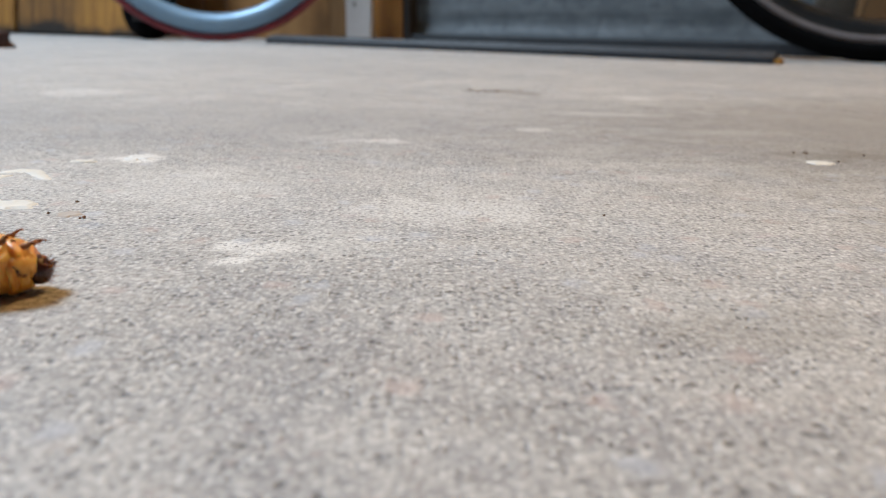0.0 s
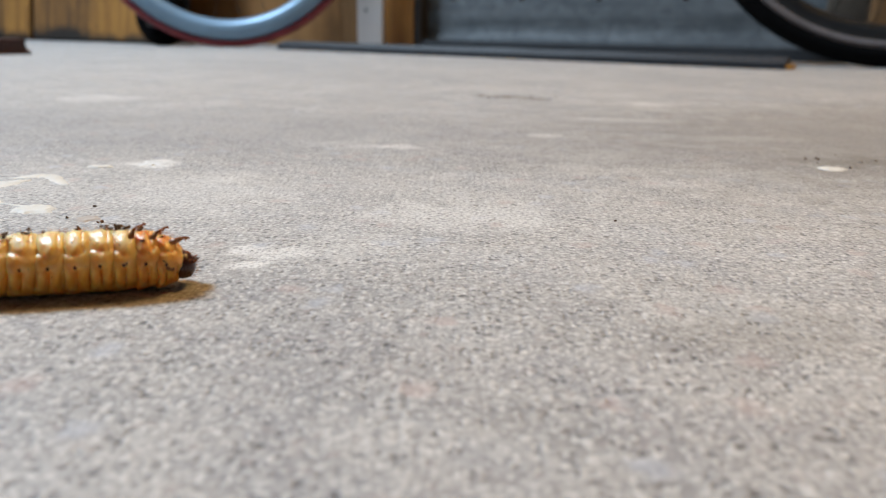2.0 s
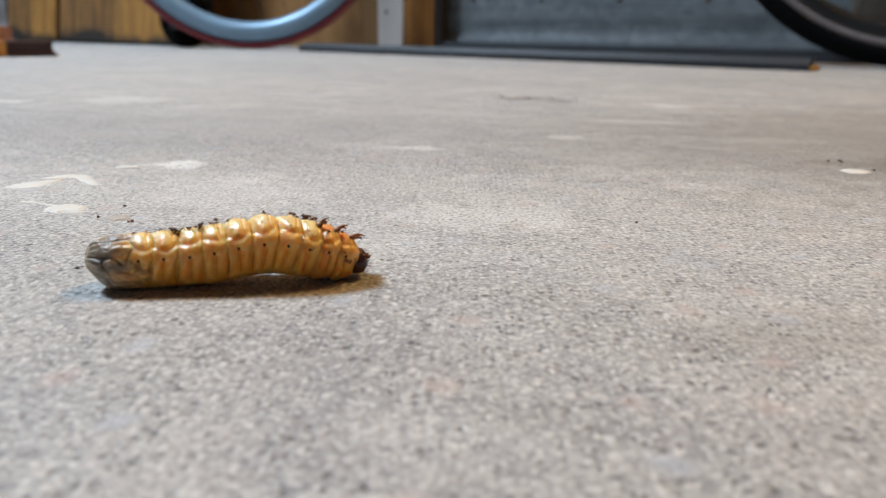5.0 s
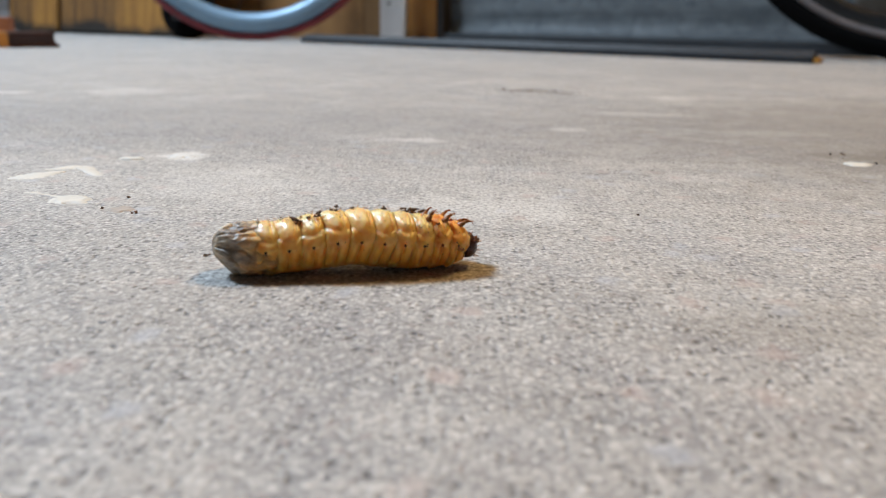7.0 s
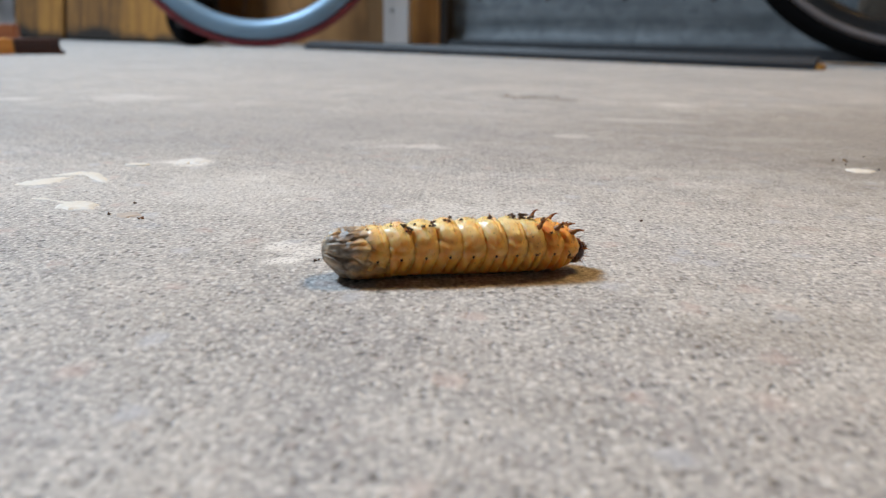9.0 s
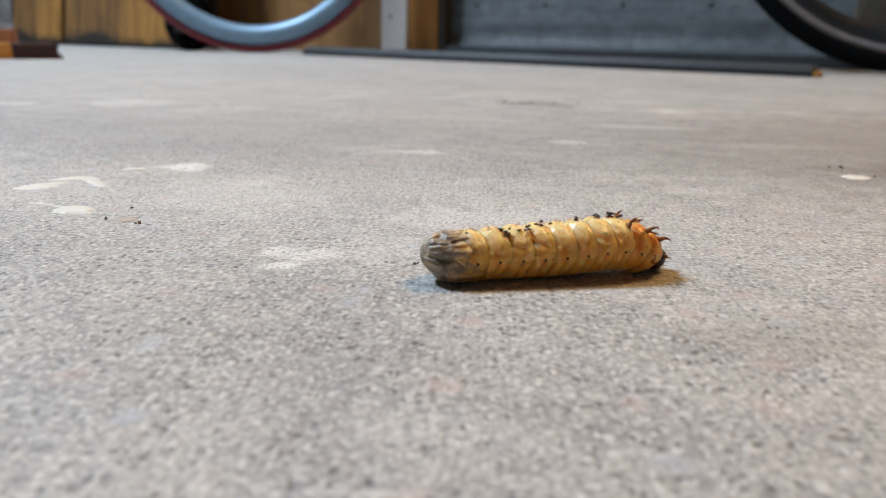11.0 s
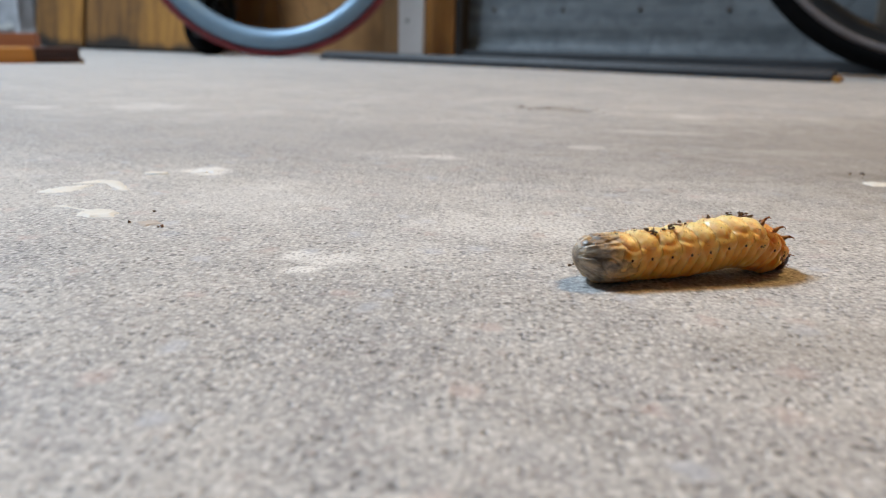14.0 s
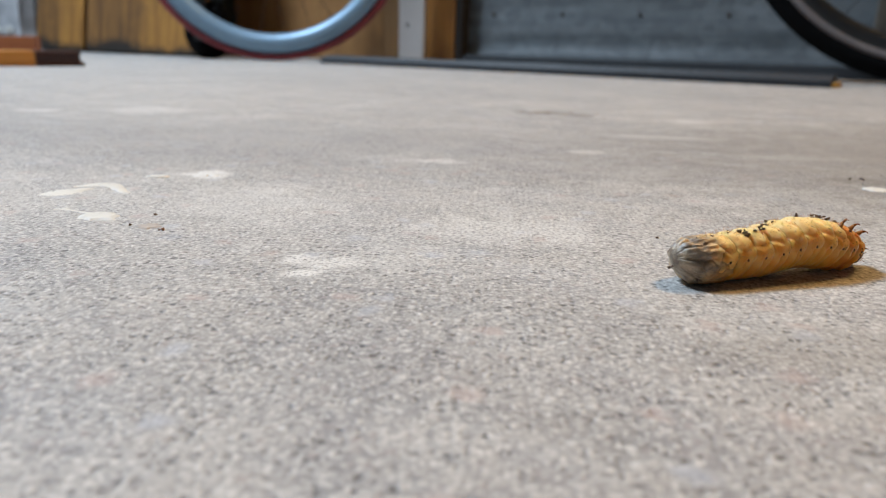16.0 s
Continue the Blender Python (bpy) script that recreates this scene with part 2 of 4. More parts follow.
def skin(name, tail=False, blend=None, chest=False):
    """Wet, translucent larval skin; blend: where along the piece the grey of the tail gives way to amber (m)."""
    m = material(name, (0.8, 0.5, 0.17), 0.3)
    n = Nodes(m)
    v = n.coords()
    vein, fine = n.noise(n.mapped(v, (1.5, 0.9, 0.9)), 190.0, 4, 0.55), n.noise(v, 1700.0, 3, 0.6)
    amber = n.mix(n.ramp(vein, (0.40, 0), (0.70, 1)), (0.86, 0.37, 0.065), (0.985, 0.635, 0.19))
    # paler upper side: the brightness of the lit pillows put into the colour
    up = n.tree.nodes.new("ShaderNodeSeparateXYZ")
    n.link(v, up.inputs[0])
    lit_top = n.maths("ADD", n.maths("MULTIPLY", up.outputs[2], 90.0), n.maths("MULTIPLY", n.noise(v, 330.0, 3), 0.9))
    amber = n.mix(n.ramp(lit_top, (0.54, 0), (1.0, 0.85)), amber, (0.99, 0.70, 0.31))
    if chest:
        amber = n.mix(n.ramp(vein, (0.36, 0), (0.62, 1)), (0.77, 0.25, 0.038), (0.96, 0.53, 0.13))
    c = amber
    if blend:
        streak = n.noise(n.mapped(v, (0.35, 1, 1)), 300.0, 4, 0.65)
        grey = n.mix(n.ramp(streak, (0.40, 0), (0.60, 1)), (0.21, 0.16, 0.122), (0.54, 0.43, 0.31))
        x = n.tree.nodes.new("ShaderNodeSeparateXYZ")
        n.link(v, x.inputs[0])
        k = n.maths("ADD", x.outputs[0], n.maths("MULTIPLY", n.maths("SUBTRACT", streak, 0.5), 0.022))
        r = n.tree.nodes.new("ShaderNodeMapRange")
        r.inputs["From Min"].default_value, r.inputs["From Max"].default_value = blend
        n.link(k, r.inputs["Value"])
        c = n.mix(r.outputs[0], grey, amber)
    n.colour(c)
    n.rough(n.ramp(fine, (0.3, 0.38), (0.7, 0.55)))
    wrinkle = n.noise(n.mapped(v, (2.2, 1, 1)), 420.0, 3, 0.6)
    relief = n.maths("ADD", n.maths("MULTIPLY", fine, 0.25), n.maths("ADD", vein, wrinkle))
    if tail:
        relief = n.maths("ADD", relief, n.maths("MULTIPLY", n.noise(n.mapped(v, (0.3, 1, 1)), 600.0, 4, 0.6), 2.0))
    n.bump(relief, 0.32, 0.0004)
    b = n.bsdf
    b.inputs["Subsurface Weight"].default_value = 1.0
    b.inputs["Subsurface Radius"].default_value = (1.0, 0.92, 0.80)
    b.inputs["Subsurface Scale"].default_value = 0.0020
    b.inputs["Coat Weight"].default_value = 0.15 if tail else 0.4
    b.inputs["Coat Roughness"].default_value = 0.29
    return m


CONCRETE = concrete()
M = dict(
    plaster=worn("wall_plaster", (0.09, 0.088, 0.086), 0.9, big=2, fine=60),
    ceiling=worn("ceiling_board", (0.09, 0.088, 0.086), 0.9, big=2, fine=60, spread=0.12),
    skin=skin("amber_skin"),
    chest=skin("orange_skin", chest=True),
    tail=skin("grey_skin", True, (-0.0030, 0.0075)),
    tail_join=skin("grey_amber_skin", False, (-0.0070, -0.0005)),
    chitin=worn("red_brown_chitin", (0.26, 0.075, 0.02), 0.25, big=300, fine=2500, relief=0.00005),
    head=worn("dark_brown_chitin", (0.060, 0.016, 0.009), 0.30, big=300, fine=2500, relief=0.00005),
    spiracle=material("spiracle_brown", (0.05, 0.02, 0.008), 0.4),
    soil=worn("dark_soil", (0.15, 0.092, 0.060), 0.95, big=600, fine=3000, relief=0.0002),
    brown_crumb=worn("brown_soil", (0.24, 0.135, 0.09), 0.95, big=600, fine=3000, relief=0.0002),
    paint=worn("dried_cream_paint", (0.69, 0.66, 0.60), 0.6, big=60, fine=900, spread=0.14, relief=0.0002),
    paint_tan=worn("tan_flake", (0.46, 0.40, 0.35), 0.8, big=60, fine=900, spread=0.2, relief=0.0002),
    scuff=worn("thin_white_scuff", (0.70, 0.685, 0.66), 0.7, big=120, fine=700, spread=0.25, relief=0.0003),
    batten=worn("black_rubber_strip", (0.012, 0.0135, 0.018), 0.55, big=9, fine=180, spread=0.5),
    foam=worn("orange_wood_end", (0.55, 0.27, 0.05), 0.7, big=60, fine=300),
    white_paint=worn("white_painted_timber", (0.52, 0.485, 0.465), 0.55, big=9, fine=140, spread=0.14),
    blue=worn("pale_blue_enamel", (0.20, 0.31, 0.42), 0.42, 0.3, big=20, fine=300, spread=0.12, relief=0),
    red=worn("red_rubber", (0.23, 0.030, 0.040), 0.6, big=30, fine=400),
    black_rubber=worn("black_rubber", (0.005, 0.0048, 0.005), 0.9, big=30, fine=400),
    black_metal=worn("black_anodised_rim", (0.018, 0.0175, 0.018), 0.38, 0.2, big=20, fine=300),
    steel=worn("steel_wire", (0.55, 0.55, 0.56), 0.3, 1.0, big=30, fine=300, relief=0),
    block=worn("grey_concrete_block", (0.50, 0.50, 0.52), 0.9, big=22, fine=160, spread=0.6, relief=0.002),
    grey_paint=worn("beige_painted_board", (0.105, 0.086, 0.067), 0.6, big=9, fine=140, spread=0.2),
    cardboard=timber("brown_board", (0.25, 0.13, 0.048), (0.17, 0.08, 0.027), 0.75, (6, 6, 1), 4),
    hardboard=timber("golden_hardboard", (0.32, 0.155, 0.048), (0.22, 0.098, 0.028), 0.7, (6, 6, 1), 4),
    pine=timber("yellow_pine", (0.40, 0.175, 0.035), (0.20, 0.078, 0.013), 0.5, (14, 14, 1), 4),
    pine_dark=timber("weathered_pine", (0.20, 0.095, 0.03), (0.05, 0.024, 0.009), 0.55, (14, 14, 1), 4),
    redwood=timber("red_brown_timber", (0.40, 0.145, 0.055), (0.27, 0.085, 0.03), 0.6, (1, 14, 14), 5),
    orange=timber("orange_timber", (0.58, 0.27, 0.06), (0.45, 0.19, 0.035), 0.5, (1, 14, 14), 5),
    dark_end=timber("dark_stained_timber", (0.075, 0.03, 0.022), (0.04, 0.015, 0.012), 0.5, (1, 14, 14), 5),
)


def stained_timber():
    """Golden boarding stained olive at one side, and black towards its foot."""
    m = material("stained_boarding", (0.3, 0.15, 0.04), 0.6)
    n = Nodes(m)
    v = n.coords()
    grain = n.noise(n.mapped(v, (14, 14, 1)), 5.0, 5, 0.65)
    blot, fine = n.noise(v, 13.0, 5, 0.65), n.noise(v, 60.0, 4, 0.65)
    x = n.tree.nodes.new("ShaderNodeSeparateXYZ")
    n.link(v, x.inputs[0])
    wob = n.maths("MULTIPLY", n.maths("SUBTRACT", blot, 0.5), 0.24)
    gold = n.mix(n.ramp(grain, (0.35, 0), (0.65, 1)), (0.19, 0.080, 0.014), (0.42, 0.195, 0.036))
    olive = n.mix(n.ramp(grain, (0.35, 0), (0.65, 1)), (0.085, 0.038, 0.011), (0.25, 0.115, 0.027))
    c = n.mix(n.ramp(n.maths("ADD", n.maths("ADD", x.outputs[0], wob), 0.5), (0.44, 1), (0.56, 0)), gold, olive)
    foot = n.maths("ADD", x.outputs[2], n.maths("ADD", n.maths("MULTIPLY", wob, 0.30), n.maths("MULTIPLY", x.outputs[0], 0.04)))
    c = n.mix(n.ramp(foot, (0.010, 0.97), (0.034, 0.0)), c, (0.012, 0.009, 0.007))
    c = n.mix(n.ramp(fine, (0.60, 0), (0.70, 0.5)), c, (0.05, 0.03, 0.018))
    n.colour(c)
    n.rough(n.ramp(grain, (0.3, 0.7), (0.7, 0.85)))
    n.bump(grain, 0.4, 0.001)
    return m


M["grey_metal"] = worn("grey_brown_brake_track", (0.19, 0.16, 0.155), 0.45, 0.1, big=20, fine=300)
M["black_rubber"].node_tree.nodes["Principled BSDF"].inputs["Specular IOR Level"].default_value = 0.04
M["stained"] = stained_timber()
M["rust"] = worn("dull_rust", (0.045, 0.036, 0.032), 0.8, big=200, fine=900)
M["mortar"] = worn("white_mortar", (0.66, 0.64, 0.61), 0.9, big=60, fine=400, spread=0.3)
M["shade_black"] = worn("gap_shade_black", (0.016, 0.011, 0.008), 0.8, big=40, fine=300, spread=0.5)


def galvanised():
    m = material("galvanised_steel", (0.10, 0.115, 0.13), 0.55, 0.3)
    n = Nodes(m)
    v = n.coords()
    sp = n.cells(v, 55.0)
    band = n.noise(n.mapped(v, (1.2, 1, 16)), 2.2, 3)
    t = n.tree.nodes.new("ShaderNodeSeparateColor")
    n.link(sp.outputs["Color"], t.inputs[0])
    c = n.mix(t.outputs[0], (0.122, 0.137, 0.150), (0.186, 0.206, 0.220))
    c = n.mix(n.ramp(band, (0.4, 0.0), (0.65, 0.6)), c, (0.045, 0.053, 0.06))
    n.colour(c)
    n.rough(n.ramp(band, (0.3, 0.42), (0.7, 0.6)))
    n.bump(n.noise(v, 30, 3), 0.25, 0.002)
    return m


M["zinc"] = galvanised()
M["dark_zinc"] = worn("dull_dark_zinc", (0.032, 0.036, 0.042), 0.5, 0.2, big=9, fine=180, spread=0.4)


# ---------------------------------------------------------------- mesh helpers
def mesh_of(name, bm, mat, smooth=True):
    me = bpy.data.meshes.new(name)
    bm.normal_update()
    bm.to_mesh(me)
    bm.free()
    me.materials.append(mat)
    for p in me.polygons:
        p.use_smooth = smooth
    return me


def part(name, bm, mat, parent=None, label="", smooth=True):
    ob = new(name, mesh_of(name, bm, mat, smooth))
    if parent:
        ob.parent = parent
    if label:
        tagged(ob, label)
    return ob


def thing(name, label, category, m=None, group="", kind=""):
    ob = new(name)
    ob.empty_display_size = 0.02
    if m is not None:
        ob.matrix_basis = m
    return tagged(ob, label, category, group, kind)


def box(bm, x0, y0, z0, x1, y1, z1, bevel=0.0, segs=2):
    r = bmesh.ops.create_cube(bm, size=1.0, matrix=Matrix.Translation(((x0 + x1) / 2, (y0 + y1) / 2, (z0 + z1) / 2)) @ Matrix.Diagonal((x1 - x0, y1 - y0, z1 - z0, 1)))
    if bevel:
        edges = list({e for v in r["verts"] for e in v.link_edges})
        bmesh.ops.bevel(bm, geom=edges, offset=bevel, segments=segs, affect="EDGES", profile=0.6)
    return bm


def tube(bm, points, radii, sides=6, caps=True):
    """A round bar through the points."""
    rings = []
    pts = [Vector(p) for p in points]
    for i, p in enumerate(pts):
        d = (pts[min(i + 1, len(pts) - 1)] - pts[max(i - 1, 0)]).normalized()
        side = d.cross(Vector((0.31, 0.2, 0.93))).normalized()
        up = side.cross(d)
        rings.append([bm.verts.new(p + radii[i] * (math.cos(k * math.tau / sides) * side + math.sin(k * math.tau / sides) * up)) for k in range(sides)])
    for a, b in zip(rings, rings[1:]):
        for k in range(sides):
            bm.faces.new((a[k], a[(k + 1) % sides], b[(k + 1) % sides], b[k]))
    if caps:
        bm.faces.new(rings[0][::-1])
        bm.faces.new(rings[-1])
    return bm


def lathe(bm, profile, sides=96):
    """Turns (radius, across) pairs about the y axis, as a closed band."""
    rings = [[bm.verts.new((r * math.sin(k * math.tau / sides), y, -r * math.cos(k * math.tau / sides))) for r, y in profile] for k in range(sides)]
    n = len(profile)
    for k in range(sides):
        a, b = rings[k], rings[(k + 1) % sides]
        for j in range(n):
            bm.faces.new((a[j], a[(j + 1) % n], b[(j + 1) % n], b[j]))
    return bm


def crumb(bm, place, size, seed):
    """A ragged lump of soil: a few small lumps pressed together."""
    rng = random.Random(seed)
    for k in range(4):
        q = size * (0.8 if k == 0 else rng.uniform(0.3, 0.6))
        r = bmesh.ops.create_icosphere(bm, subdivisions=2 if k == 0 else 1, radius=q)
        at = Vector(place) + (Vector() if k == 0 else Vector((rng.uniform(-1.3, 1.3), rng.uniform(-0.8, 0.8), rng.uniform(-0.4, 0.7))) * size * 0.8)
        off = Vector((rng.uniform(0, 50), rng.uniform(0, 50), rng.uniform(0, 50)))
        sx, sy, sz = rng.uniform(0.8, 1.2), rng.uniform(0.7, 1.1), rng.uniform(0.6, 0.95)
        for v in r["verts"]:
            w = 1 + 0.9 * noise.noise(v.co.normalized() * 1.9 + off)
            v.co = Vector((v.co.x * sx, v.co.y * sy, v.co.z * sz)) * w + at
    return bm


# ---------------------------------------------------------------- the room
def wall_box(name, a0, b0, z0, a1, b1, z1, mat, label):
    ob = part(name, box(bmesh.new(), a0, b0, z0, a1, b1, z1), mat, None, smooth=False)
    ob.matrix_basis = pose(0, 0, 0, 0, 0, TURN)
    return tagged(ob, label, "wall" if "wall" in name else name.split("_")[0], kind="structure")


def floor():
    bm = bmesh.new()
    bmesh.ops.create_grid(bm, x_segments=60, y_segments=60, size=1.0, matrix=Matrix.Translation((-0.01, -0.46, 0)) @ Matrix.Diagonal((3.12, 2.13, 1, 1)))
    ob = part("floor", bm, CONCRETE, smooth=True)
    ob.matrix_basis = pose(0, 0, 0, 0, 0, TURN)
    return tagged(ob, "worn grey concrete floor with sandy speckle and pale scuffs", "floor", kind="structure")


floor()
wall_box("wall_north", WEST_A - 0.12, WALL_B, -0.02, 3.0, WALL_B + 0.12, 2.5, M["plaster"], "dull grey plastered garage wall behind the stored timber")
wall_box("wall_south", WEST_A - 0.12, -2.6, -0.02, 3.0, -2.48, 2.5, M["plaster"], "plain grey plastered wall closing the garage")
wall_box("wall_east", 2.88, -2.48, -0.02, 3.0, WALL_B, 2.5, M["plaster"], "plain grey plastered wall at the garage end")


wall_box("wall_west", WEST_A - 0.12, -2.48, -0.02, WEST_A, WALL_B, 2.5, M["plaster"], "plain grey plastered wall at the other garage end")


def ceiling():
    """A board ceiling with the roof window's square hole."""
    c = Vector((ROOF_WINDOW.dot(AX), ROOF_WINDOW.dot(NX)))
    h = 0.42
    bm = bmesh.new()
    for a0, b0, a1, b1 in ((WEST_A - 0.12, -2.6, c.x - h, WALL_B + 0.12), (c.x + h, -2.6, 3.0, WALL_B + 0.12), (c.x - h, -2.6, c.x + h, c.y - h), (c.x - h, c.y + h, c.x + h, WALL_B + 0.12)):
        box(bm, a0, b0, 2.5, a1, b1, 2.6)
    ob = part("ceiling", bm, M["ceiling"], smooth=False)
    ob.matrix_basis = pose(0, 0, 0, 0, 0, TURN)
    tagged(ob, "plain dull board ceiling with a square roof window opening", "ceiling", kind="structure")


ceiling()


# ---------------------------------------------------------------- along the wall
def upright(name, label, category, a0, a1, depth, height, mat, gap=0.004, bevel=0.004, lean=0.0):
    """A board or post that stands on the floor against the wall."""
    w = a1 - a0
    ob = part(name, box(bmesh.new(), -w / 2, -depth, 0, w / 2, 0, height, bevel), mat, None, smooth=False)
    p = at_wall((a0 + a1) / 2, WALL_B - gap)
    ob.matrix_basis = Matrix.Translation(p) @ pose(0, 0, 0, lean, 0, TURN)
    return tagged(ob, label, category)


upright("pine_board", "golden board with dark stains and a black foot standing against the wall", "board", -2.036, -1.836, 0.035, 1.35, M["stained"], 0.215, 0.004, -8.8)
upright("stained_board", "wide golden board with olive stains and a black foot", "board", -1.818, -1.402, 0.03, 1.38, M["stained"], 0.222, 0.004, -8.8)
upright("hardboard_sheet", "large golden brown hardboard sheet standing flat on the wall", "hardboard", -1.50, -1.026, 0.012, 1.1, M["hardboard"], 0.012, 0.004, 0)
upright("brown_board", "narrow dull brown board between hardboard and white post", "board", -1.024, -0.964, 0.018, 1.4, M["cardboard"], 0.010, 0.003, 0)
post = upright("white_post", "white painted timber post with a filled screw hole", "post", -0.962, -0.894, 0.05, 2.1, M["white_paint"])
bm = bmesh.new()
bmesh.ops.create_cone(bm, cap_ends=True, segments=16, radius1=0.0048, radius2=0.0040, depth=0.0012, matrix=Matrix.Translation((-0.0094, -0.0504, 0.0833)) @ pose(0, 0, 0, 90, 0, 0))
part("screw_filler", bm, M["grey_paint"], post, "small grey plug of filler")
# black upright added for the shade in the gap beside the pine post
upright("gap_shade_strip", "black strip standing for the shaded gap between pine post and sheet", "timber strip", -0.8165, -0.800, 0.044, 2.1, M["shade_black"], bevel=0.003)
upright("pine_post", "yellow pine post with a dark knotty edge", "post", -0.892, -0.818, 0.045, 2.1, M["pine"])


def steel_sheet():
    """A shallow-ribbed zinc-coated sheet with a hem."""
    t = thing("steel_sheet", "dull galvanised steel sheet screwed to the wall", "metal sheet", Matrix.Translation(at_wall(-0.41, WALL_B - 0.004)) @ pose(0, 0, 0, 0, 0, TURN))
    bm = bmesh.new()
    prof = [(0.0, 0.012), (0.018, 0.014), (0.030, 0.012), (0.040, 0.008), (0.058, 0.007), (0.070, 0.0085), (0.088, 0.0085), (0.102, 0.0065), (0.14, 0.006), (0.152, 0.0085), (0.18, 0.0085), (0.19, 0.006), (0.30, 0.004), (0.9, 0.004)]
    rows = [[bm.verts.new((x, -d, z)) for z, d in prof] for x in np.linspace(-0.405, 0.41, 24)]
    back = [[bm.verts.new((x, -d + 0.0012, z)) for z, d in prof] for x in np.linspace(-0.405, 0.41, 24)]
    for g, flip in ((rows, False), (back, True)):
        for a, b in zip(g, g[1:]):
            for j in range(len(prof) - 1):
                f = (a[j], b[j], b[j + 1], a[j + 1])
                bm.faces.new(f[::-1] if flip else f)
    part("sheet", bm, M["zinc"], t)
    for x in (-0.33, -0.17, -0.005, 0.165, 0.33):
        bm = bmesh.new()
        bmesh.ops.create_cone(bm, cap_ends=True, segments=12, radius1=0.0048, radius2=0.003, depth=0.0026, matrix=Matrix.Translation((x, -0.0078, 0.110)) @ pose(0, 0, 0, 90, 0, 0))
        part("screw", bm, M["rust"], t, "small dull rusted screw head")


steel_sheet()
upright("beige_board", "dull beige painted board standing against the wall", "board", 0.0, 0.078, 0.02, 1.0, M["grey_paint"])
upright("cardboard_box", "closed brown cardboard box against the wall", "box", 0.067, 0.55, 0.10, 0.4, M["cardboard"], bevel=0.006)


def floor_strip():
    """A flat black strip that lies on the floor, with a raw orange end."""
    p0, p1 = Vector((-0.372, 1.577, 0)), Vector((0.453, 1.060, 0))
    d = (p1 - p0)
    t = thing("floor_strip", "long black rubber threshold strip lying on the concrete", "strip", Matrix.Translation(p0) @ pose(0, 0, 0, 0, 0, math.degrees(math.atan2(d.y, d.x))))
    L = d.length
    bm = bmesh.new()
    prof = [(0, 0), (0, 0.009), (0.003, 0.0125), (0.012, 0.014), (0.014, 0.0165), (0.036, 0.0165), (0.040, 0.013), (0.046, 0.0125), (0.048, 0)]
    rng = random.Random(4)
    cuts = np.linspace(0, L, 40)
    rows = [[bm.verts.new((x, y + 0.0012 * noise.noise((x * 5, 0, 0)), z * (1 + 0.06 * noise.noise((x * 9, 3, 0))))) for y, z in prof] for x in cuts]
    for a, b in zip(rows, rows[1:]):
        for j in range(len(prof)):
            bm.faces.new((a[j], a[(j + 1) % len(prof)], b[(j + 1) % len(prof)], b[j])[::-1])
    bm.faces.new(rows[0])
    bm.faces.new(rows[-1][::-1])
    part("strip", bm, M["batten"], t, smooth=False)
    part("end_block", box(bmesh.new(), L + 0.0005, 0.002, 0, L + 0.008, 0.040, 0.0075, 0.002), M["foam"], t, "raw orange wooden end", smooth=False)


floor_strip()


def bottom_rail():
    ob = part("bottom_rail", box(bmesh.new(), -0.795, WALL_B - 0.05, 0, 0.62, WALL_B - 0.02, 0.022, 0.003), M["dark_zinc"], smooth=False)
    ob.matrix_basis = pose(0, 0, 0, 0, 0, TURN)
    tagged(ob, "low dark rail along the foot of the wall", "rail")


bottom_rail()


def bicycle_wheel(name, label, m, radius, tyre_r, rim_depth, rim_half, tyre_mat, rim_mat, spokes=28, band=None):
    """A wheel that stands on its tyre: tyre, deep rim, spokes, hub."""
    t = thing(name, label, "bicycle wheel", m)
    up = Matrix.Translation((0, 0, radius))
    c = radius - tyre_r
    prof = [(c + tyre_r * math.cos(a) * (1.0 if math.cos(a) > 0 else 0.25), tyre_r * math.sin(a)) for a in np.linspace(0, math.tau, 20, endpoint=False)]
    part("tyre", lathe(bmesh.new(), prof, 128), tyre_mat, t).matrix_basis = up
    r1 = c - tyre_r * 0.15
    r0 = r1 - rim_depth
    mid, deep = (r1 + r0) / 2, (r1 - r0) / 2
    prof = [(mid + deep * math.cos(a) * (1.0 if math.cos(a) > 0 else 1.05), rim_half * (math.sin(a) if abs(math.sin(a)) < 0.97 else math.copysign(0.98, math.sin(a)))) for a in np.linspace(0, math.tau, 24, endpoint=False)]
    part("rim", lathe(bmesh.new(), prof, 128), rim_mat, t).matrix_basis = up
    if band:
        prof = [(r1 - 0.001, rim_half * 1.02), (r1 - 0.001, -rim_half * 1.02), (r1 - 0.013, -rim_half * 1.04), (r1 - 0.013, rim_half * 1.04)]
        part("brake_track", lathe(bmesh.new(), prof, 128), band, t, "dull grey brown brake track").matrix_basis = up
    bm = bmesh.new()
    tube(bm, [(0, -0.05, 0), (0, -0.034, 0), (0, -0.03, 0), (0, 0.03, 0), (0, 0.034, 0), (0, 0.05, 0)], [0.005, 0.005, 0.022, 0.022, 0.005, 0.005], 16)
    part("hub", bm, M["steel"], t).matrix_basis = up
    for k in range(spokes):
        a = (k + 0.5) * math.tau / spokes
        s = 1 if k % 2 else -1
        bm = tube(bmesh.new(), [(0.02 * math.sin(a + 0.9 * s), 0.028 * s, -0.02 * math.cos(a + 0.9 * s)), ((r0 + 0.002) * math.sin(a), 0, -(r0 + 0.002) * math.cos(a))], [0.0008, 0.0008], 5)
        part("spoke", bm, M["black_metal"], t).matrix_basis = up
    return t


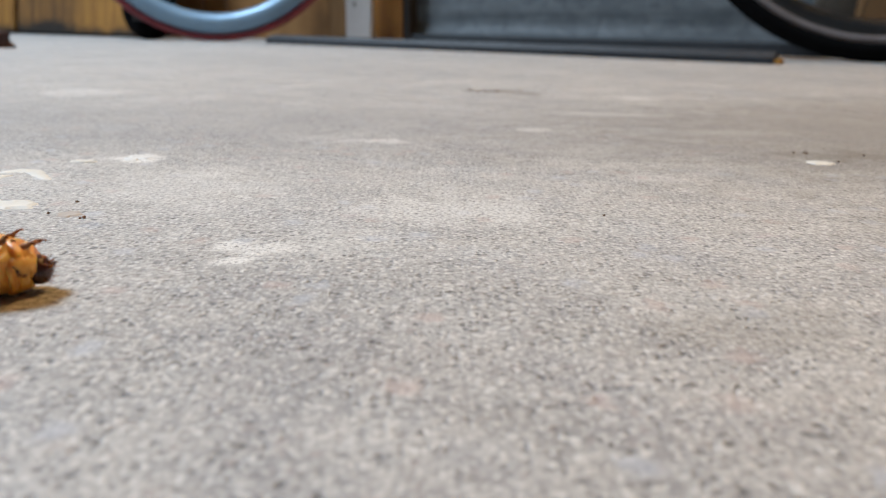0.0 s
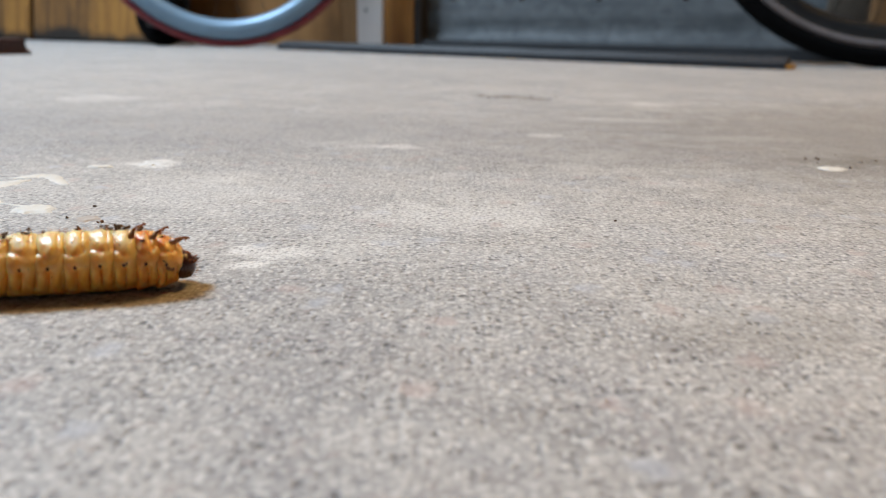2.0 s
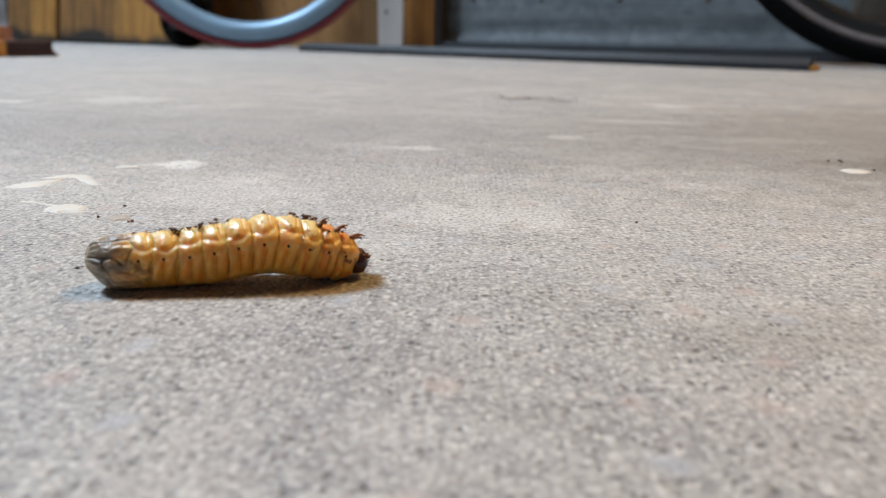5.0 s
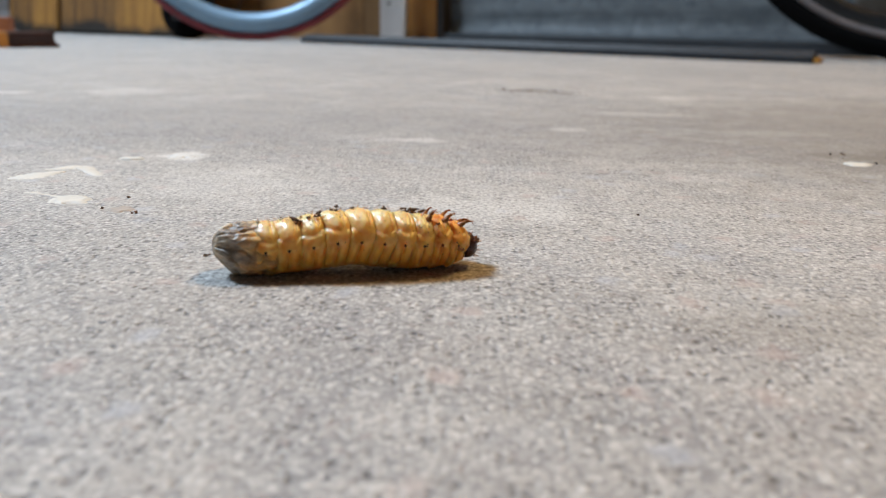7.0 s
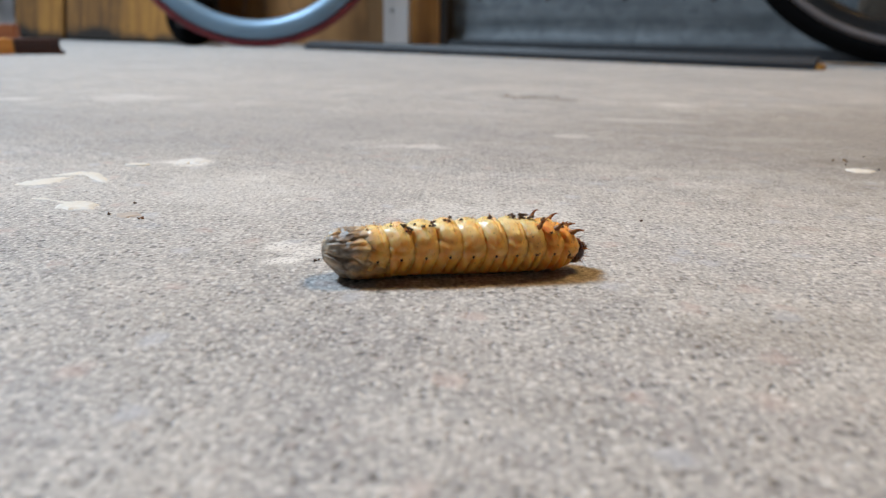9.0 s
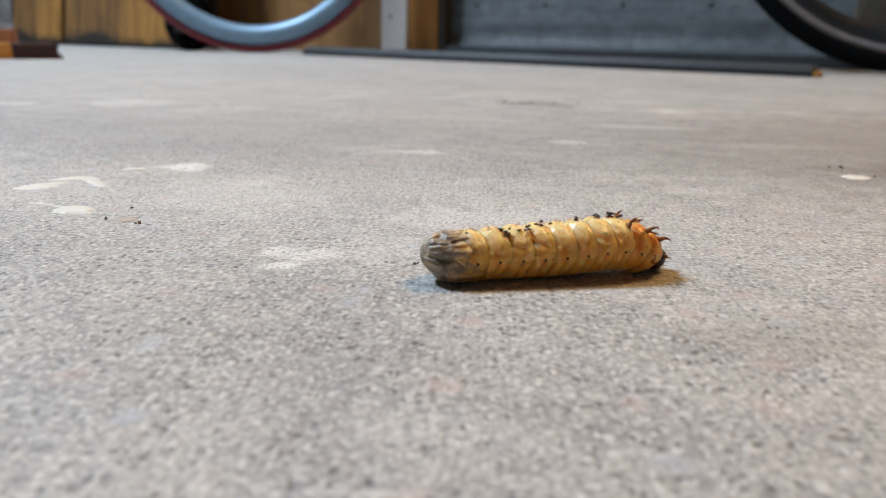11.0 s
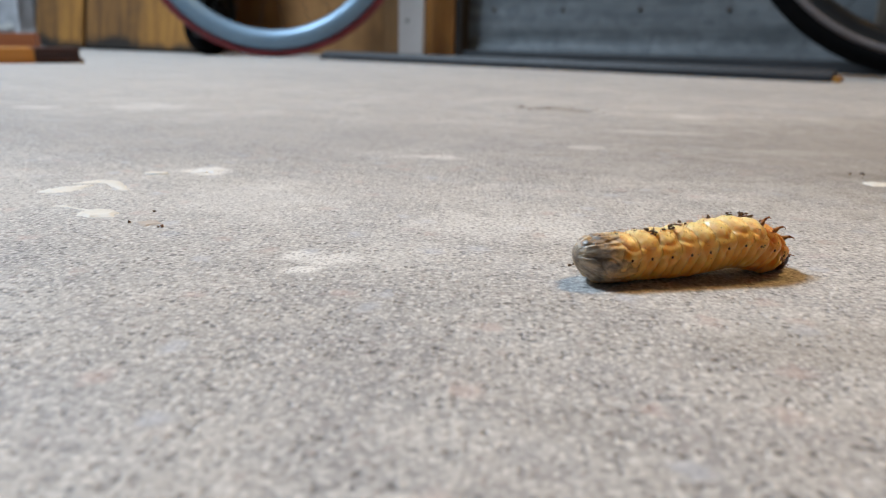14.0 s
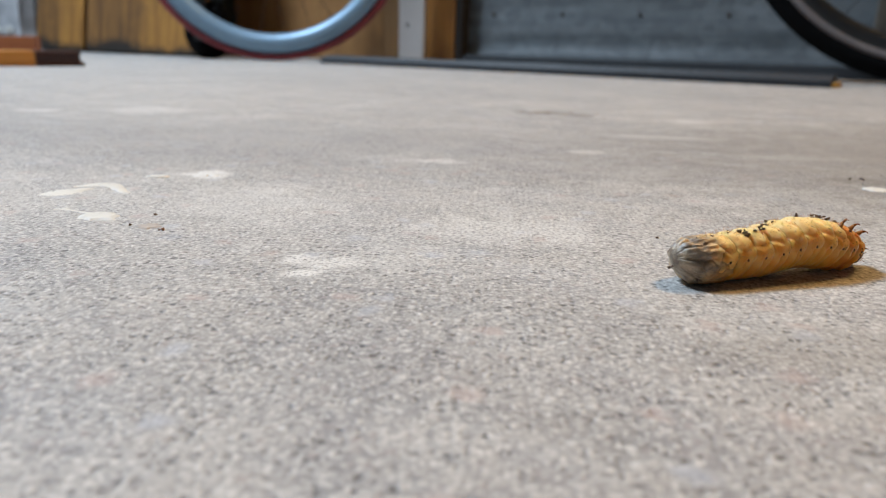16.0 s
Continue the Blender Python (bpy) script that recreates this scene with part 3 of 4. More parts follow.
bicycle_wheel("bicycle_wheel", "pale blue bicycle rim with a thin red tyre on concrete", Matrix.Translation((-0.497, 1.66, 0)) @ pose(0, 0, 0, 0, 0, 4), 0.308, 0.0125, 0.0426, 0.0205, M["red"], M["blue"])
bicycle_wheel("bicycle_wheel", "black bicycle wheel with a wide black tyre on the floor", Matrix.Translation((0.665, 1.185, 0)) @ pose(0, 0, 0, 0, 0, -25), 0.330, 0.0235, 0.036, 0.0175, M["black_rubber"], M["black_metal"], band=M["grey_metal"])


def caster():
    """A black caster wheel with its fork plate, behind the blue wheel."""
    t = thing("caster_wheel", "black rubber caster wheel on the floor by the boards", "caster", Matrix.Translation((-0.663, 1.722, 0)) @ pose(0, 0, 0, 0, 0, -25))
    r = 0.063
    prof = [(r - 0.004, -0.02), (r, -0.012), (r, 0.012), (r - 0.004, 0.02), (r * 0.55, 0.02), (r * 0.5, 0.012), (0.008, 0.012), (0.008, -0.012), (r * 0.5, -0.012), (r * 0.55, -0.02)]
    part("roller", lathe(bmesh.new(), prof, 48), M["black_rubber"], t).matrix_basis = Matrix.Translation((0, 0, r))
    bm = bmesh.new()
    box(bm, -0.02, -0.028, 0.04, 0.02, -0.024, 0.135, 0.001)
    box(bm, -0.02, 0.024, 0.04, 0.02, 0.028, 0.135, 0.001)
    box(bm, -0.035, -0.028, 0.1352, 0.035, 0.028, 0.140, 0.001)
    part("fork", bm, M["black_metal"], t, smooth=False)


caster()


def timber_piece(name, label, corner, turn, length, width, height, mat, end=0.0):
    """A timber whose long face starts at the corner and runs off to the side."""
    t = thing(name, label, "timber", Matrix.Translation(corner) @ pose(0, 0, 0, 0, 0, turn))
    part("beam", box(bmesh.new(), -length, 0, 0, -end - (0.001 if end else 0), width, height, 0.0015), mat, t, smooth=False)
    if end:
        bm = bmesh.new()
        prof = [(0, 0.0), (0, 0.003), (0.004, 0.004), (0.004, 0.0165), (-0.001, 0.018), (-0.001, height), (width, height), (width, 0)]
        a = [bm.verts.new((-end, y, z)) for y, z in prof]
        b = [bm.verts.new((0.004 if z < 0.004 else -0.002, y, z)) for y, z in prof]
        for j in range(len(prof)):
            bm.faces.new((a[j], b[j], b[(j + 1) % len(prof)], a[(j + 1) % len(prof)]))
        bm.faces.new(a)
        bm.faces.new(b[::-1])
        part("grooved_end", bm, M["dark_end"], t, "dark stained grooved end", smooth=False)


timber_piece("timber_offcut", "orange timber offcut with a dark stained end on the floor", (-0.648, 1.143, 0), 40, 0.6, 0.07, 0.0225, M["orange"], 0.064)
timber_piece("red_plank", "red brown timber plank lying behind the offcut", (-1.02, 1.62, 0), 24, 0.8, 0.09, 0.040, M["redwood"])


def rubble_block():
    bm = box(bmesh.new(), -0.16, 0.04, 0, 0.16, 0.10, 0.2, 0.006)
    bmesh.ops.subdivide_edges(bm, edges=bm.edges[:], cuts=3, use_grid_fill=True)
    for v in bm.verts:
        v.co += Vector((noise.noise(v.co * 30), noise.noise(v.co * 30 + Vector((9, 0, 0))), 0)) * 0.006
    ob = part("concrete_block", bm, M["block"], smooth=False)
    ob.matrix_basis = Matrix.Translation(at_wall(-2.555, WALL_B - 0.105)) @ pose(0, 0, 0, 0, 0, TURN)
    tagged(ob, "rough grey concrete block with white mortar crumbs on it", "block")
    rng = random.Random(77)
    for k in range(9):
        c = part("mortar_crumb", crumb(bmesh.new(), (0, 0, 0), rng.uniform(0.011, 0.019), 700 + k), M["mortar"], ob, "white crumbling mortar", smooth=False)
        c.matrix_basis = pose(-0.15 + 0.036 * k + rng.uniform(-0.01, 0.01), 0.034, rng.uniform(0.050, 0.066))


rubble_block()


# ---------------------------------------------------------------- on the floor
def splash(name, label, centre, size_x, size_y, seed, mat, turn=0.0, bend=0.0, ragged=0.3, thick=0.0005):
    """A dried splash: a thin uneven skin with a ragged outline."""
    rng = random.Random(seed)
    off = rng.uniform(0, 90)
    bm = bmesh.new()
    n, rings = 44, 5
    mid = bm.verts.new((0, 0, thick))
    loops = []
    for r in range(1, rings + 1):
        k = r / rings
        loop = []
        for i in range(n):
            a = i * math.tau / n
            rad = k * (1 + ragged * noise.noise((math.cos(a) * 1.6 + off, math.sin(a) * 1.6, 0)) + 0.5 * ragged * noise.noise((math.cos(a) * 6 + off, math.sin(a) * 6, 3)))
            x, y = rad * math.cos(a) * size_x / 2, rad * math.sin(a) * size_y / 2
            y += bend * (x / size_x * 2) ** 2
            z = thick * (1 + 0.5 * noise.noise((x * 600, y * 600, off))) if r < rings else -0.0002
            loop.append(bm.verts.new((x, y, z)))
        loops.append(loop)
    for i in range(n):
        bm.faces.new((mid, loops[0][i], loops[0][(i + 1) % n]))
        for a, b in zip(loops, loops[1:]):
            bm.faces.new((a[i], b[i], b[(i + 1) % n], a[(i + 1) % n]))
    ob = part(name, bm, mat)
    ob.matrix_basis = pose(centre[0], centre[1], 0, 0, 0, turn)
    return tagged(ob, label, "paint splash")


splash("paint_splash", "rounded splash of dried cream paint on concrete", (-0.1148, 0.1922), 0.0122, 0.0105, 3, M["paint"], 10, 0.0, 0.55)
splash("paint_splash", "ragged white splat of dried paint on concrete", (-0.1100, 0.2635), 0.0095, 0.011, 14, M["scuff"], 15, 0.0, 1.1, 0.0003)
splash("paint_splash", "small narrow fleck of dried cream paint", (-0.1263, 0.2555), 0.010, 0.004, 6, M["paint"], 5)
splash("paint_splash", "oval drop of white paint on the concrete", (0.1426, 0.2791), 0.0105, 0.009, 8, M["paint"], 0)


def ribbon(label, points, widths, seed, mat, thick=0.0002):
    """A dried run of paint along a bent line, with a ragged edge."""
    bm = bmesh.new()
    pts = [Vector((x, y, 0)) for x, y in points]
    mid = sum(pts, Vector()) / len(pts)
    rows = []
    steps = 6 * (len(pts) - 1)
    for k in range(steps + 1):
        f = k / 6
        i = min(int(f), len(pts) - 2)
        c = pts[i].lerp(pts[i + 1], f - i) - mid
        w = widths[i] + (widths[i + 1] - widths[i]) * (f - i)
        d = (pts[i + 1] - pts[i]).normalized()
        side = Vector((-d.y, d.x, 0))
        a = w * (1 + 0.45 * noise.noise((k * 0.7, seed, 0)))
        b = w * (1 + 0.45 * noise.noise((k * 0.7, seed, 5)))
        rows.append([bm.verts.new(c + side * a - Vector((0, 0, 0.0002))), bm.verts.new(c + side * a * 0.8 + Vector((0, 0, thick))), bm.verts.new(c - side * b * 0.8 + Vector((0, 0, thick * 0.8))), bm.verts.new(c - side * b - Vector((0, 0, 0.0002)))])
    for a, b in zip(rows, rows[1:]):
        for j in range(3):
            bm.faces.new((a[j], a[j + 1], b[j + 1], b[j]))
    bmesh.ops.recalc_face_normals(bm, faces=bm.faces[:])
    ob = part("paint_splash", bm, mat)
    ob.location = mid
    return tagged(ob, label, "paint splash")


ribbon("pointed blade of dried cream paint on concrete", ((-0.1485, 0.2172), (-0.1454, 0.2200), (-0.1423, 0.2237), (-0.1395, 0.2281), (-0.1370, 0.2310)), (0.0004, 0.0045, 0.0052, 0.0026, 0.0003), 3, M["paint"])
ribbon("hooked thin run of dried cream paint on concrete", ((-0.1451, 0.2321), (-0.1422, 0.2346), (-0.1383, 0.2379), (-0.1338, 0.2371), (-0.1283, 0.2309), (-0.1242, 0.2263), (-0.1217, 0.2248)), (0.0004, 0.0022, 0.0030, 0.0030, 0.0022, 0.0015, 0.0004), 9, M["paint"])
ribbon("thin drip of dried cream paint on concrete", ((-0.1323, 0.1989), (-0.1295, 0.1998), (-0.1264, 0.1983), (-0.1197, 0.1956)), (0.0004, 0.0012, 0.0004, 0.0008), 5, M["paint"])


def loose_crumb(label, x, y, size, seed, mat, name="soil_crumb"):
    ob = part(name, crumb(bmesh.new(), (0, 0, size * 0.45), size, seed), M[mat], smooth=False)
    ob.matrix_basis = pose(x, y, 0)
    return tagged(ob, label, "soil crumb", group="loose soil on the floor")


loose_crumb("tiny round black crumb lying on the concrete", -0.1005, 0.1971, 0.0005, 1, "soil")
loose_crumb("reddish brown crumb lying on the concrete", -0.0906, 0.1803, 0.0006, 2, "brown_crumb")
loose_crumb("low brown crumb beside a reddish one", -0.0914, 0.1797, 0.0004, 12, "brown_crumb")
loose_crumb("thin dark crumb lying on the concrete", -0.1015, 0.1838, 0.00045, 3, "soil")
splash("tan_flake", "thin tan flake lying flat on the concrete", (-0.0962, 0.1836), 0.0064, 0.0062, 21, M["paint_tan"], 10, 0.0, 0.5, 0.0003)
loose_crumb("small black crumb alone on the concrete", 0.0429, 0.1924, 0.0004, 5, "soil")
rng = random.Random(31)
for i in range(26):
    u = rng.uniform(-1, 1)
    loose_crumb("dark dirt crumb in a line of dirt", 0.047 + 0.030 * u, 0.559 + rng.gauss(0, 0.009), rng.uniform(0.0003, 0.0007), 40 + i, "brown_crumb")
for i in range(14):
    loose_crumb("small dark grit crumb on the concrete", rng.uniform(0.14, 0.20), 0.297 + rng.gauss(0, 0.01), rng.uniform(0.0003, 0.0007), 80 + i, "soil")


# ---------------------------------------------------------------- the grub
GRUB_LENGTH = 0.0545
MM = 0.001
# along the body from the tail (mm), ring length, radius
RINGS = [(10.8, 4.9, 5.5), (15.4, 5.2, 5.7), (20.2, 5.1, 5.85), (24.9, 5.0, 6.0), (29.5, 4.9, 6.05), (34.0, 4.7, 6.1), (38.2, 4.5, 6.1), (42.2, 4.3, 5.95), (46.0, 4.3, 5.65), (49.4, 3.9, 4.9)]
TAIL_AT, HEAD_AT = 7.0, 51.6
grub = thing("beetle_grub", "amber beetle grub crawling on its back over the concrete", "grub")


def smooth(a, b, x):
    k = min(1, max(0, (x - a) / (b - a)))
    return k * k * (3 - 2 * k)


def ring_radius(s, th, seed):
    """A ring's outline, 1 on the whole, at s along it (seams at 0.7) and th round it: glossy pillows above that end in
    a scalloped crease, a soft ridge along the side, two upright pleats below."""
    side = abs((th + math.pi) % math.tau - math.pi)  # 0 up, pi down
    arch = min(1.0, abs(s - 0.08) / 0.78)
    above = 1 - smooth(1.00, 1.26, side)
    below = smooth(1.60, 1.84, side)
    a = 1.05 - 0.175 * (0.55 + 0.45 * smooth(0.1, 0.8, side)) * arch ** 2.0 - 0.034 * math.exp(-((s - 0.40 - 0.05 * math.sin(seed * 2.1)) / 0.075) ** 2)
    lobe = 1.050 - 0.112 * min(1.0, abs(s) / 0.75) ** 2.2
    flank = 1 - smooth(2.35, 2.75, side)
    fold = abs(math.sin(math.pi * (s + 0.04 * math.sin(seed * 2.2)) / 0.70)) ** 0.72
    c = 0.985 - flank * (0.175 - 0.215 * fold * (1 - 0.25 * smooth(0.0, 0.3, s)) + 0.045 * smooth(0.5, 0.72, abs(s)))
    r = above * a + below * c + (1 - above - below) * lobe
    # the crease under the pillows, the dimples of the pores, the crease above the pleats
    r -= 0.058 * math.exp(-((side - 1.24 + 0.24 * min(1.0, abs(s) / 0.7) ** 2 - 0.10 * math.sin(seed * 1.9 + 2.0 * s)) / 0.11) ** 2)
    r -= 0.048 * math.exp(-((side - 1.76 + 0.18 * abs(s)) / 0.09) ** 2)
    r -= 0.045 * math.exp(-((side - 1.62) / 0.10) ** 2 - ((s + 0.05) / 0.16) ** 2)
    r -= 0.030 * math.exp(-(side / 0.30) ** 2)
    r -= 0.20 * smooth(0.68, 1.0, abs(s))
    c, d = math.cos(th), math.sin(th)
    r += 0.028 * noise.noise((s * 1.3 + seed * 3.1, c * 1.8, d * 1.8))
    r += 0.024 * noise.noise((s * 2.6 + seed * 1.7, c * 4.5, d * 4.5))
    r += 0.012 * noise.noise((s * 8 + seed * 2.3, c * 13, d * 13))
    return r


def on_skin(length, radius, seed, s, th, lift=0.0):
    """A place on a ring (mm): s along, th round from the top towards the viewer; the seams bend back above and below."""
    side = abs((th + math.pi) % math.tau - math.pi)
    taper = TAPERS.get(seed, 0.0)
    r = radius * ring_radius(s, th, seed) * (1 + taper * s) + lift
    x = length * (0.66 * s - 0.17 * min(1.4, abs(side - 1.3)) ** 1.3 + 0.06)
    z = r * math.cos(th)
    return Vector((x, -r * math.sin(th) * (1.04 - 0.17 * smooth(1.55, 2.5, side)), z if z > 0 else z * 0.95)) * MM


TAPERS = {7: -0.03, 8: -0.08, 9: -0.17, 0: 0.02}


def ring_mesh(length, radius, seed):
    bm = bmesh.new()
    n, m = 112, 61
    ahead = 1.0 if seed == 9 else 1.5  # how far the ring runs on inside the next one
    cuts = np.linspace(-1.5, ahead, m)
    grid = [[bm.verts.new(on_skin(length, radius, seed, float(s), i * math.tau / n)) for i in range(n)] for s in cuts]
    for a, b in zip(grid, grid[1:]):
        for i in range(n):
            bm.faces.new((a[i], a[(i + 1) % n], b[(i + 1) % n], b[i]))
    bm.faces.new(grid[0])
    bm.faces.new(grid[-1][::-1])
    bmesh.ops.recalc_face_normals(bm, faces=bm.faces[:])
    return bm


def leg_mesh(seed, flip, shin=False):
    """A jointed leg: a stout thigh, or the thin shin with its forked claw and bristles."""
    rng = random.Random(seed)
    bm = bmesh.new()
    f = flip
    knee = Vector((0.25, 0.25 * f, 1.25))
    if not shin:
        tube(bm, [q * MM for q in (Vector((-0.35, 0, -1.0)), Vector((-0.2, 0.05 * f, -0.1)), Vector((0.05, 0.15 * f, 0.6)), knee)], [0.85 * MM, 0.72 * MM, 0.50 * MM, 0.36 * MM], 10)
        return bm
    bend = rng.uniform(-0.3, 0.5)
    ankle = knee + Vector((0.45 + bend, 0.1 * f, 0.75 - 0.5 * bend))
    tube(bm, [q * MM for q in (knee - Vector((0.05, 0, 0.2)), knee.lerp(ankle, 0.5), ankle)], [0.34 * MM, 0.28 * MM, 0.20 * MM], 8)
    for w in (-0.35, 0.35):
        tube(bm, [q * MM for q in (ankle, ankle + Vector((0.35 + w * 0.3, w, 0.25)), ankle + Vector((0.75, w * 1.2, 0.2 + w * 0.4)))], [0.17 * MM, 0.11 * MM, 0.03 * MM], 6)
    for k in range(9):
        b = knee.lerp(ankle, k / 9)
        d = Vector((rng.uniform(-0.6, 0.6), rng.uniform(-0.6, 0.6), rng.uniform(0.0, 0.6)))
        tube(bm, [b * MM, (b + d) * MM], [0.04 * MM, 0.012 * MM], 4)
    return bm


def hairs_mesh(length, radius, seed, count=60):
    """Fine short bristles on a ring."""
    rng = random.Random(200 + seed)
    bm = bmesh.new()
    for k in range(count):
        th, s = rng.uniform(-2.0, 1.6), rng.uniform(-0.6, 0.6)
        a = on_skin(length, radius, seed, s, th, -0.2)
        b = on_skin(length, radius, seed, s + rng.uniform(-0.1, 0.1), th + rng.uniform(-0.08, 0.08), rng.uniform(0.3, 1.2))
        tube(bm, [a, b], [0.026 * MM, 0.008 * MM], 3, False)
    return bm


M["thigh"] = worn("orange_brown_chitin", (0.34, 0.115, 0.025), 0.3, big=300, fine=2500, relief=0.00005)
M["bristle"] = material("amber_bristle", (0.45, 0.2, 0.06), 0.4)
CRUMBS = {  # ring: (angle from the top, along, size) in mm
    0: [(0.30, -0.3, 0.45), (-0.1, 0.3, 0.35)],
    1: [(0.30, 0.45, 0.9), (0.52, 0.65, 1.0), (0.2, -0.2, 0.5)],
    2: [(0.50, 0.0, 0.75), (0.46, 0.5, 1.05), (0.28, -0.4, 0.4)],
    3: [(0.16, 0.2, 1.0), (0.7, 0.3, 0.22), (1.62, 0.4, 0.22)],
    4: [(0.05, -0.3, 0.55), (0.75, -0.2, 0.22), (1.9, 0.2, 0.2)],
    5: [(0.08, 0.1, 0.8), (0.85, -0.15, 0.26), (0.25, 0.5, 0.3)],
    6: [(0.06, 0.2, 0.85), (0.95, -0.1, 0.32), (-0.1, 0.45, 0.9)],
    7: [(0.02, -0.2, 1.35), (0.1, 0.3, 0.8), (1.0, -0.2, 0.32), (1.62, 0.15, 0.42), (1.75, 0.35, 0.3)],
    8: [(0.15, -0.2, 0.7), (0.85, -0.1, 0.5), (1.3, 0.2, 0.22), (1.7, -0.2, 0.3), (2.1, 0.1, 0.26)],
    9: [(0.35, -0.1, 0.45), (1.5, -0.2, 0.4), (1.1, 0.1, 0.25)],
}


def crumb_cluster(size, seed):
    """A ragged little clod of several crumbs, as wide as it is told (mm)."""
    rng = random.Random(seed)
    bm = bmesh.new()
    for k in range(3 if size < 0.4 else 7):
        at = Vector((rng.uniform(-0.6, 0.6), rng.uniform(-0.5, 0.5), rng.uniform(-0.35, 0.75))) * (size * MM)
        crumb(bm, at, size * MM * rng.uniform(0.22, 0.46), seed * 10 + k)
    return bm


pieces = []
for k, (u, length, radius) in enumerate(RINGS):
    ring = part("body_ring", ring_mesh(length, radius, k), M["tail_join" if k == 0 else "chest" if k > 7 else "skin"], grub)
    if k == 0:
        ring["label"] = "amber ring shading into the grey tail"
    pieces.append((ring, u, radius))
    for f in (1, -1):
        bm = bmesh.new()
        bmesh.ops.create_uvsphere(bm, u_segments=12, v_segments=8, radius=0.30 * MM)
        dot = part("breathing_pore", bm, M["spiracle"], ring, "tiny dark brown breathing pore")
        dot.matrix_basis = Matrix.Translation(on_skin(length, radius, k, -0.05, f * 1.62, 0.05)) @ Matrix.Diagonal((0.9, 0.6, 1.2, 1))
    part("bristles", hairs_mesh(length, radius, k, 150), M["bristle"], ring, "fine amber bristles")
    for j, (ang, x, s) in enumerate(CRUMBS.get(k, ())):
        c = part("stuck_crumb", crumb_cluster(1.0 * s, 300 + 10 * k + j), M["soil"], ring, "dark soil crumb stuck to the skin", smooth=False)
        c.matrix_basis = Matrix.Translation(on_skin(length, radius, k, x, ang, s * 0.10))
    if k >= 7:
        for f in (1, -1):
            leg = part("leg", leg_mesh(500 + k, f), M["thigh"], ring, "orange brown jointed leg with a forked claw")
            leg.matrix_basis = Matrix.Translation(on_skin(length, radius, k, 0.55, f * 0.62, -0.1)) @ pose(0, 0, 0, f * 22, 8 + 18 * (k - 7), 0)
            part("shin", leg_mesh(500 + k, f, True), M["chitin"], leg, "thin red brown shin and claw")
    if k == 9:
        for f in (1, -1):
            bm = bmesh.new()
            bmesh.ops.create_uvsphere(bm, u_segments=16, v_segments=10, radius=1.0 * MM)
            plate = part("neck_plate", bm, M["thigh"], ring, "flat red brown neck plate")
            plate.matrix_basis = Matrix.Translation(on_skin(length, radius, k, 0.1, f * 1.80, -0.12)) @ pose(0, 0, 0, f * 15, 30, 0) @ Matrix.Diagonal((1.1, 0.22, 0.6, 1))


def tail_mesh():
    """The swollen, blunt last ring: long soft folds that run together, and a slit across its end."""
    bm = bmesh.new()
    n, m = 144, 60
    grid = []
    for j in range(m):
        s = -1 + 2 * j / (m - 1)
        row = []
        for i in range(n):
            th = i * math.tau / n
            side = abs((th + math.pi) % math.tau - math.pi)
            r = max(0.0, 1 - abs(min(0.0, (s - 0.15) / 1.15)) ** 2.4) ** 0.5 if s < 0.15 else 1 - 0.12 * ((s - 0.15) / 0.85) ** 3
            r = max(r, 0.02)
            along = smooth(-0.95, -0.25, s)
            for at, wide, deep, sway in ((0.98, 0.10, 0.055, 0.12), (1.46, 0.10, 0.075, -0.10), (2.02, 0.13, 0.055, -0.30)):
                w = side - at - sway * s * s - 0.40 * noise.noise((s * 1.9, at * 9.0, 3.3 if th < math.pi else 8.8))
                r -= along * deep * (0.7 + 0.9 * noise.noise((s * 2.4, at * 5.0, 1.5))) * math.exp(-(w / wide) ** 2)
            # winding creases
            for scale, deep, off in ((1.6, 0.070, 0.0), (2.9, 0.022, 7.0)):
                w = noise.noise((s * scale * 1.1 + off, math.cos(th) * scale, math.sin(th) * scale + off))
                r -= min(1.0, r * 1.3) * deep * math.exp(-(w / 0.085) ** 2)
            r += 0.045 * along * math.exp(-((side - 1.22) / 0.16) ** 2)
            r -= 0.11 * math.exp(-((side - 1.52) / 0.07) ** 2) * (1 - smooth(-0.75, -0.45, s)) * min(1, r * 1.5)
            r += (0.10 * noise.noise((s * 1.5, math.cos(th) * 2.4, math.sin(th) * 2.4)) + 0.085 * noise.noise((s * 3.0, math.cos(th) * 5, math.sin(th) * 5)) + 0.035 * noise.noise((s * 7, math.cos(th) * 14, math.sin(th) * 14))) * min(1, r * 1.4)
            rr = 5.45 * r
            z = rr * math.cos(th)
            lift = 1.0 * smooth(0.1, 1.0, -s)
            row.append(bm.verts.new((7.2 * s * MM, -rr * math.sin(th) * 1.02 * MM, ((z if z > 0 else z * 0.95) + lift) * MM)))
        grid.append(row)
    for a, b in zip(grid, grid[1:]):
        for i in range(n):
            bm.faces.new((a[i], a[(i + 1) % n], b[(i + 1) % n], b[i]))
    bm.faces.new(grid[0])
    bm.faces.new(grid[-1][::-1])
    bmesh.ops.recalc_face_normals(bm, faces=bm.faces[:])
    return bm


def on_ring(radius, side, x, lift=0.0):
    """A place on the tail's skin, by the angle from the top towards the viewer (mm)."""
    r = radius * 0.985 + lift
    return Vector((x, -r * math.sin(side) * 1.03, r * math.cos(side))) * MM


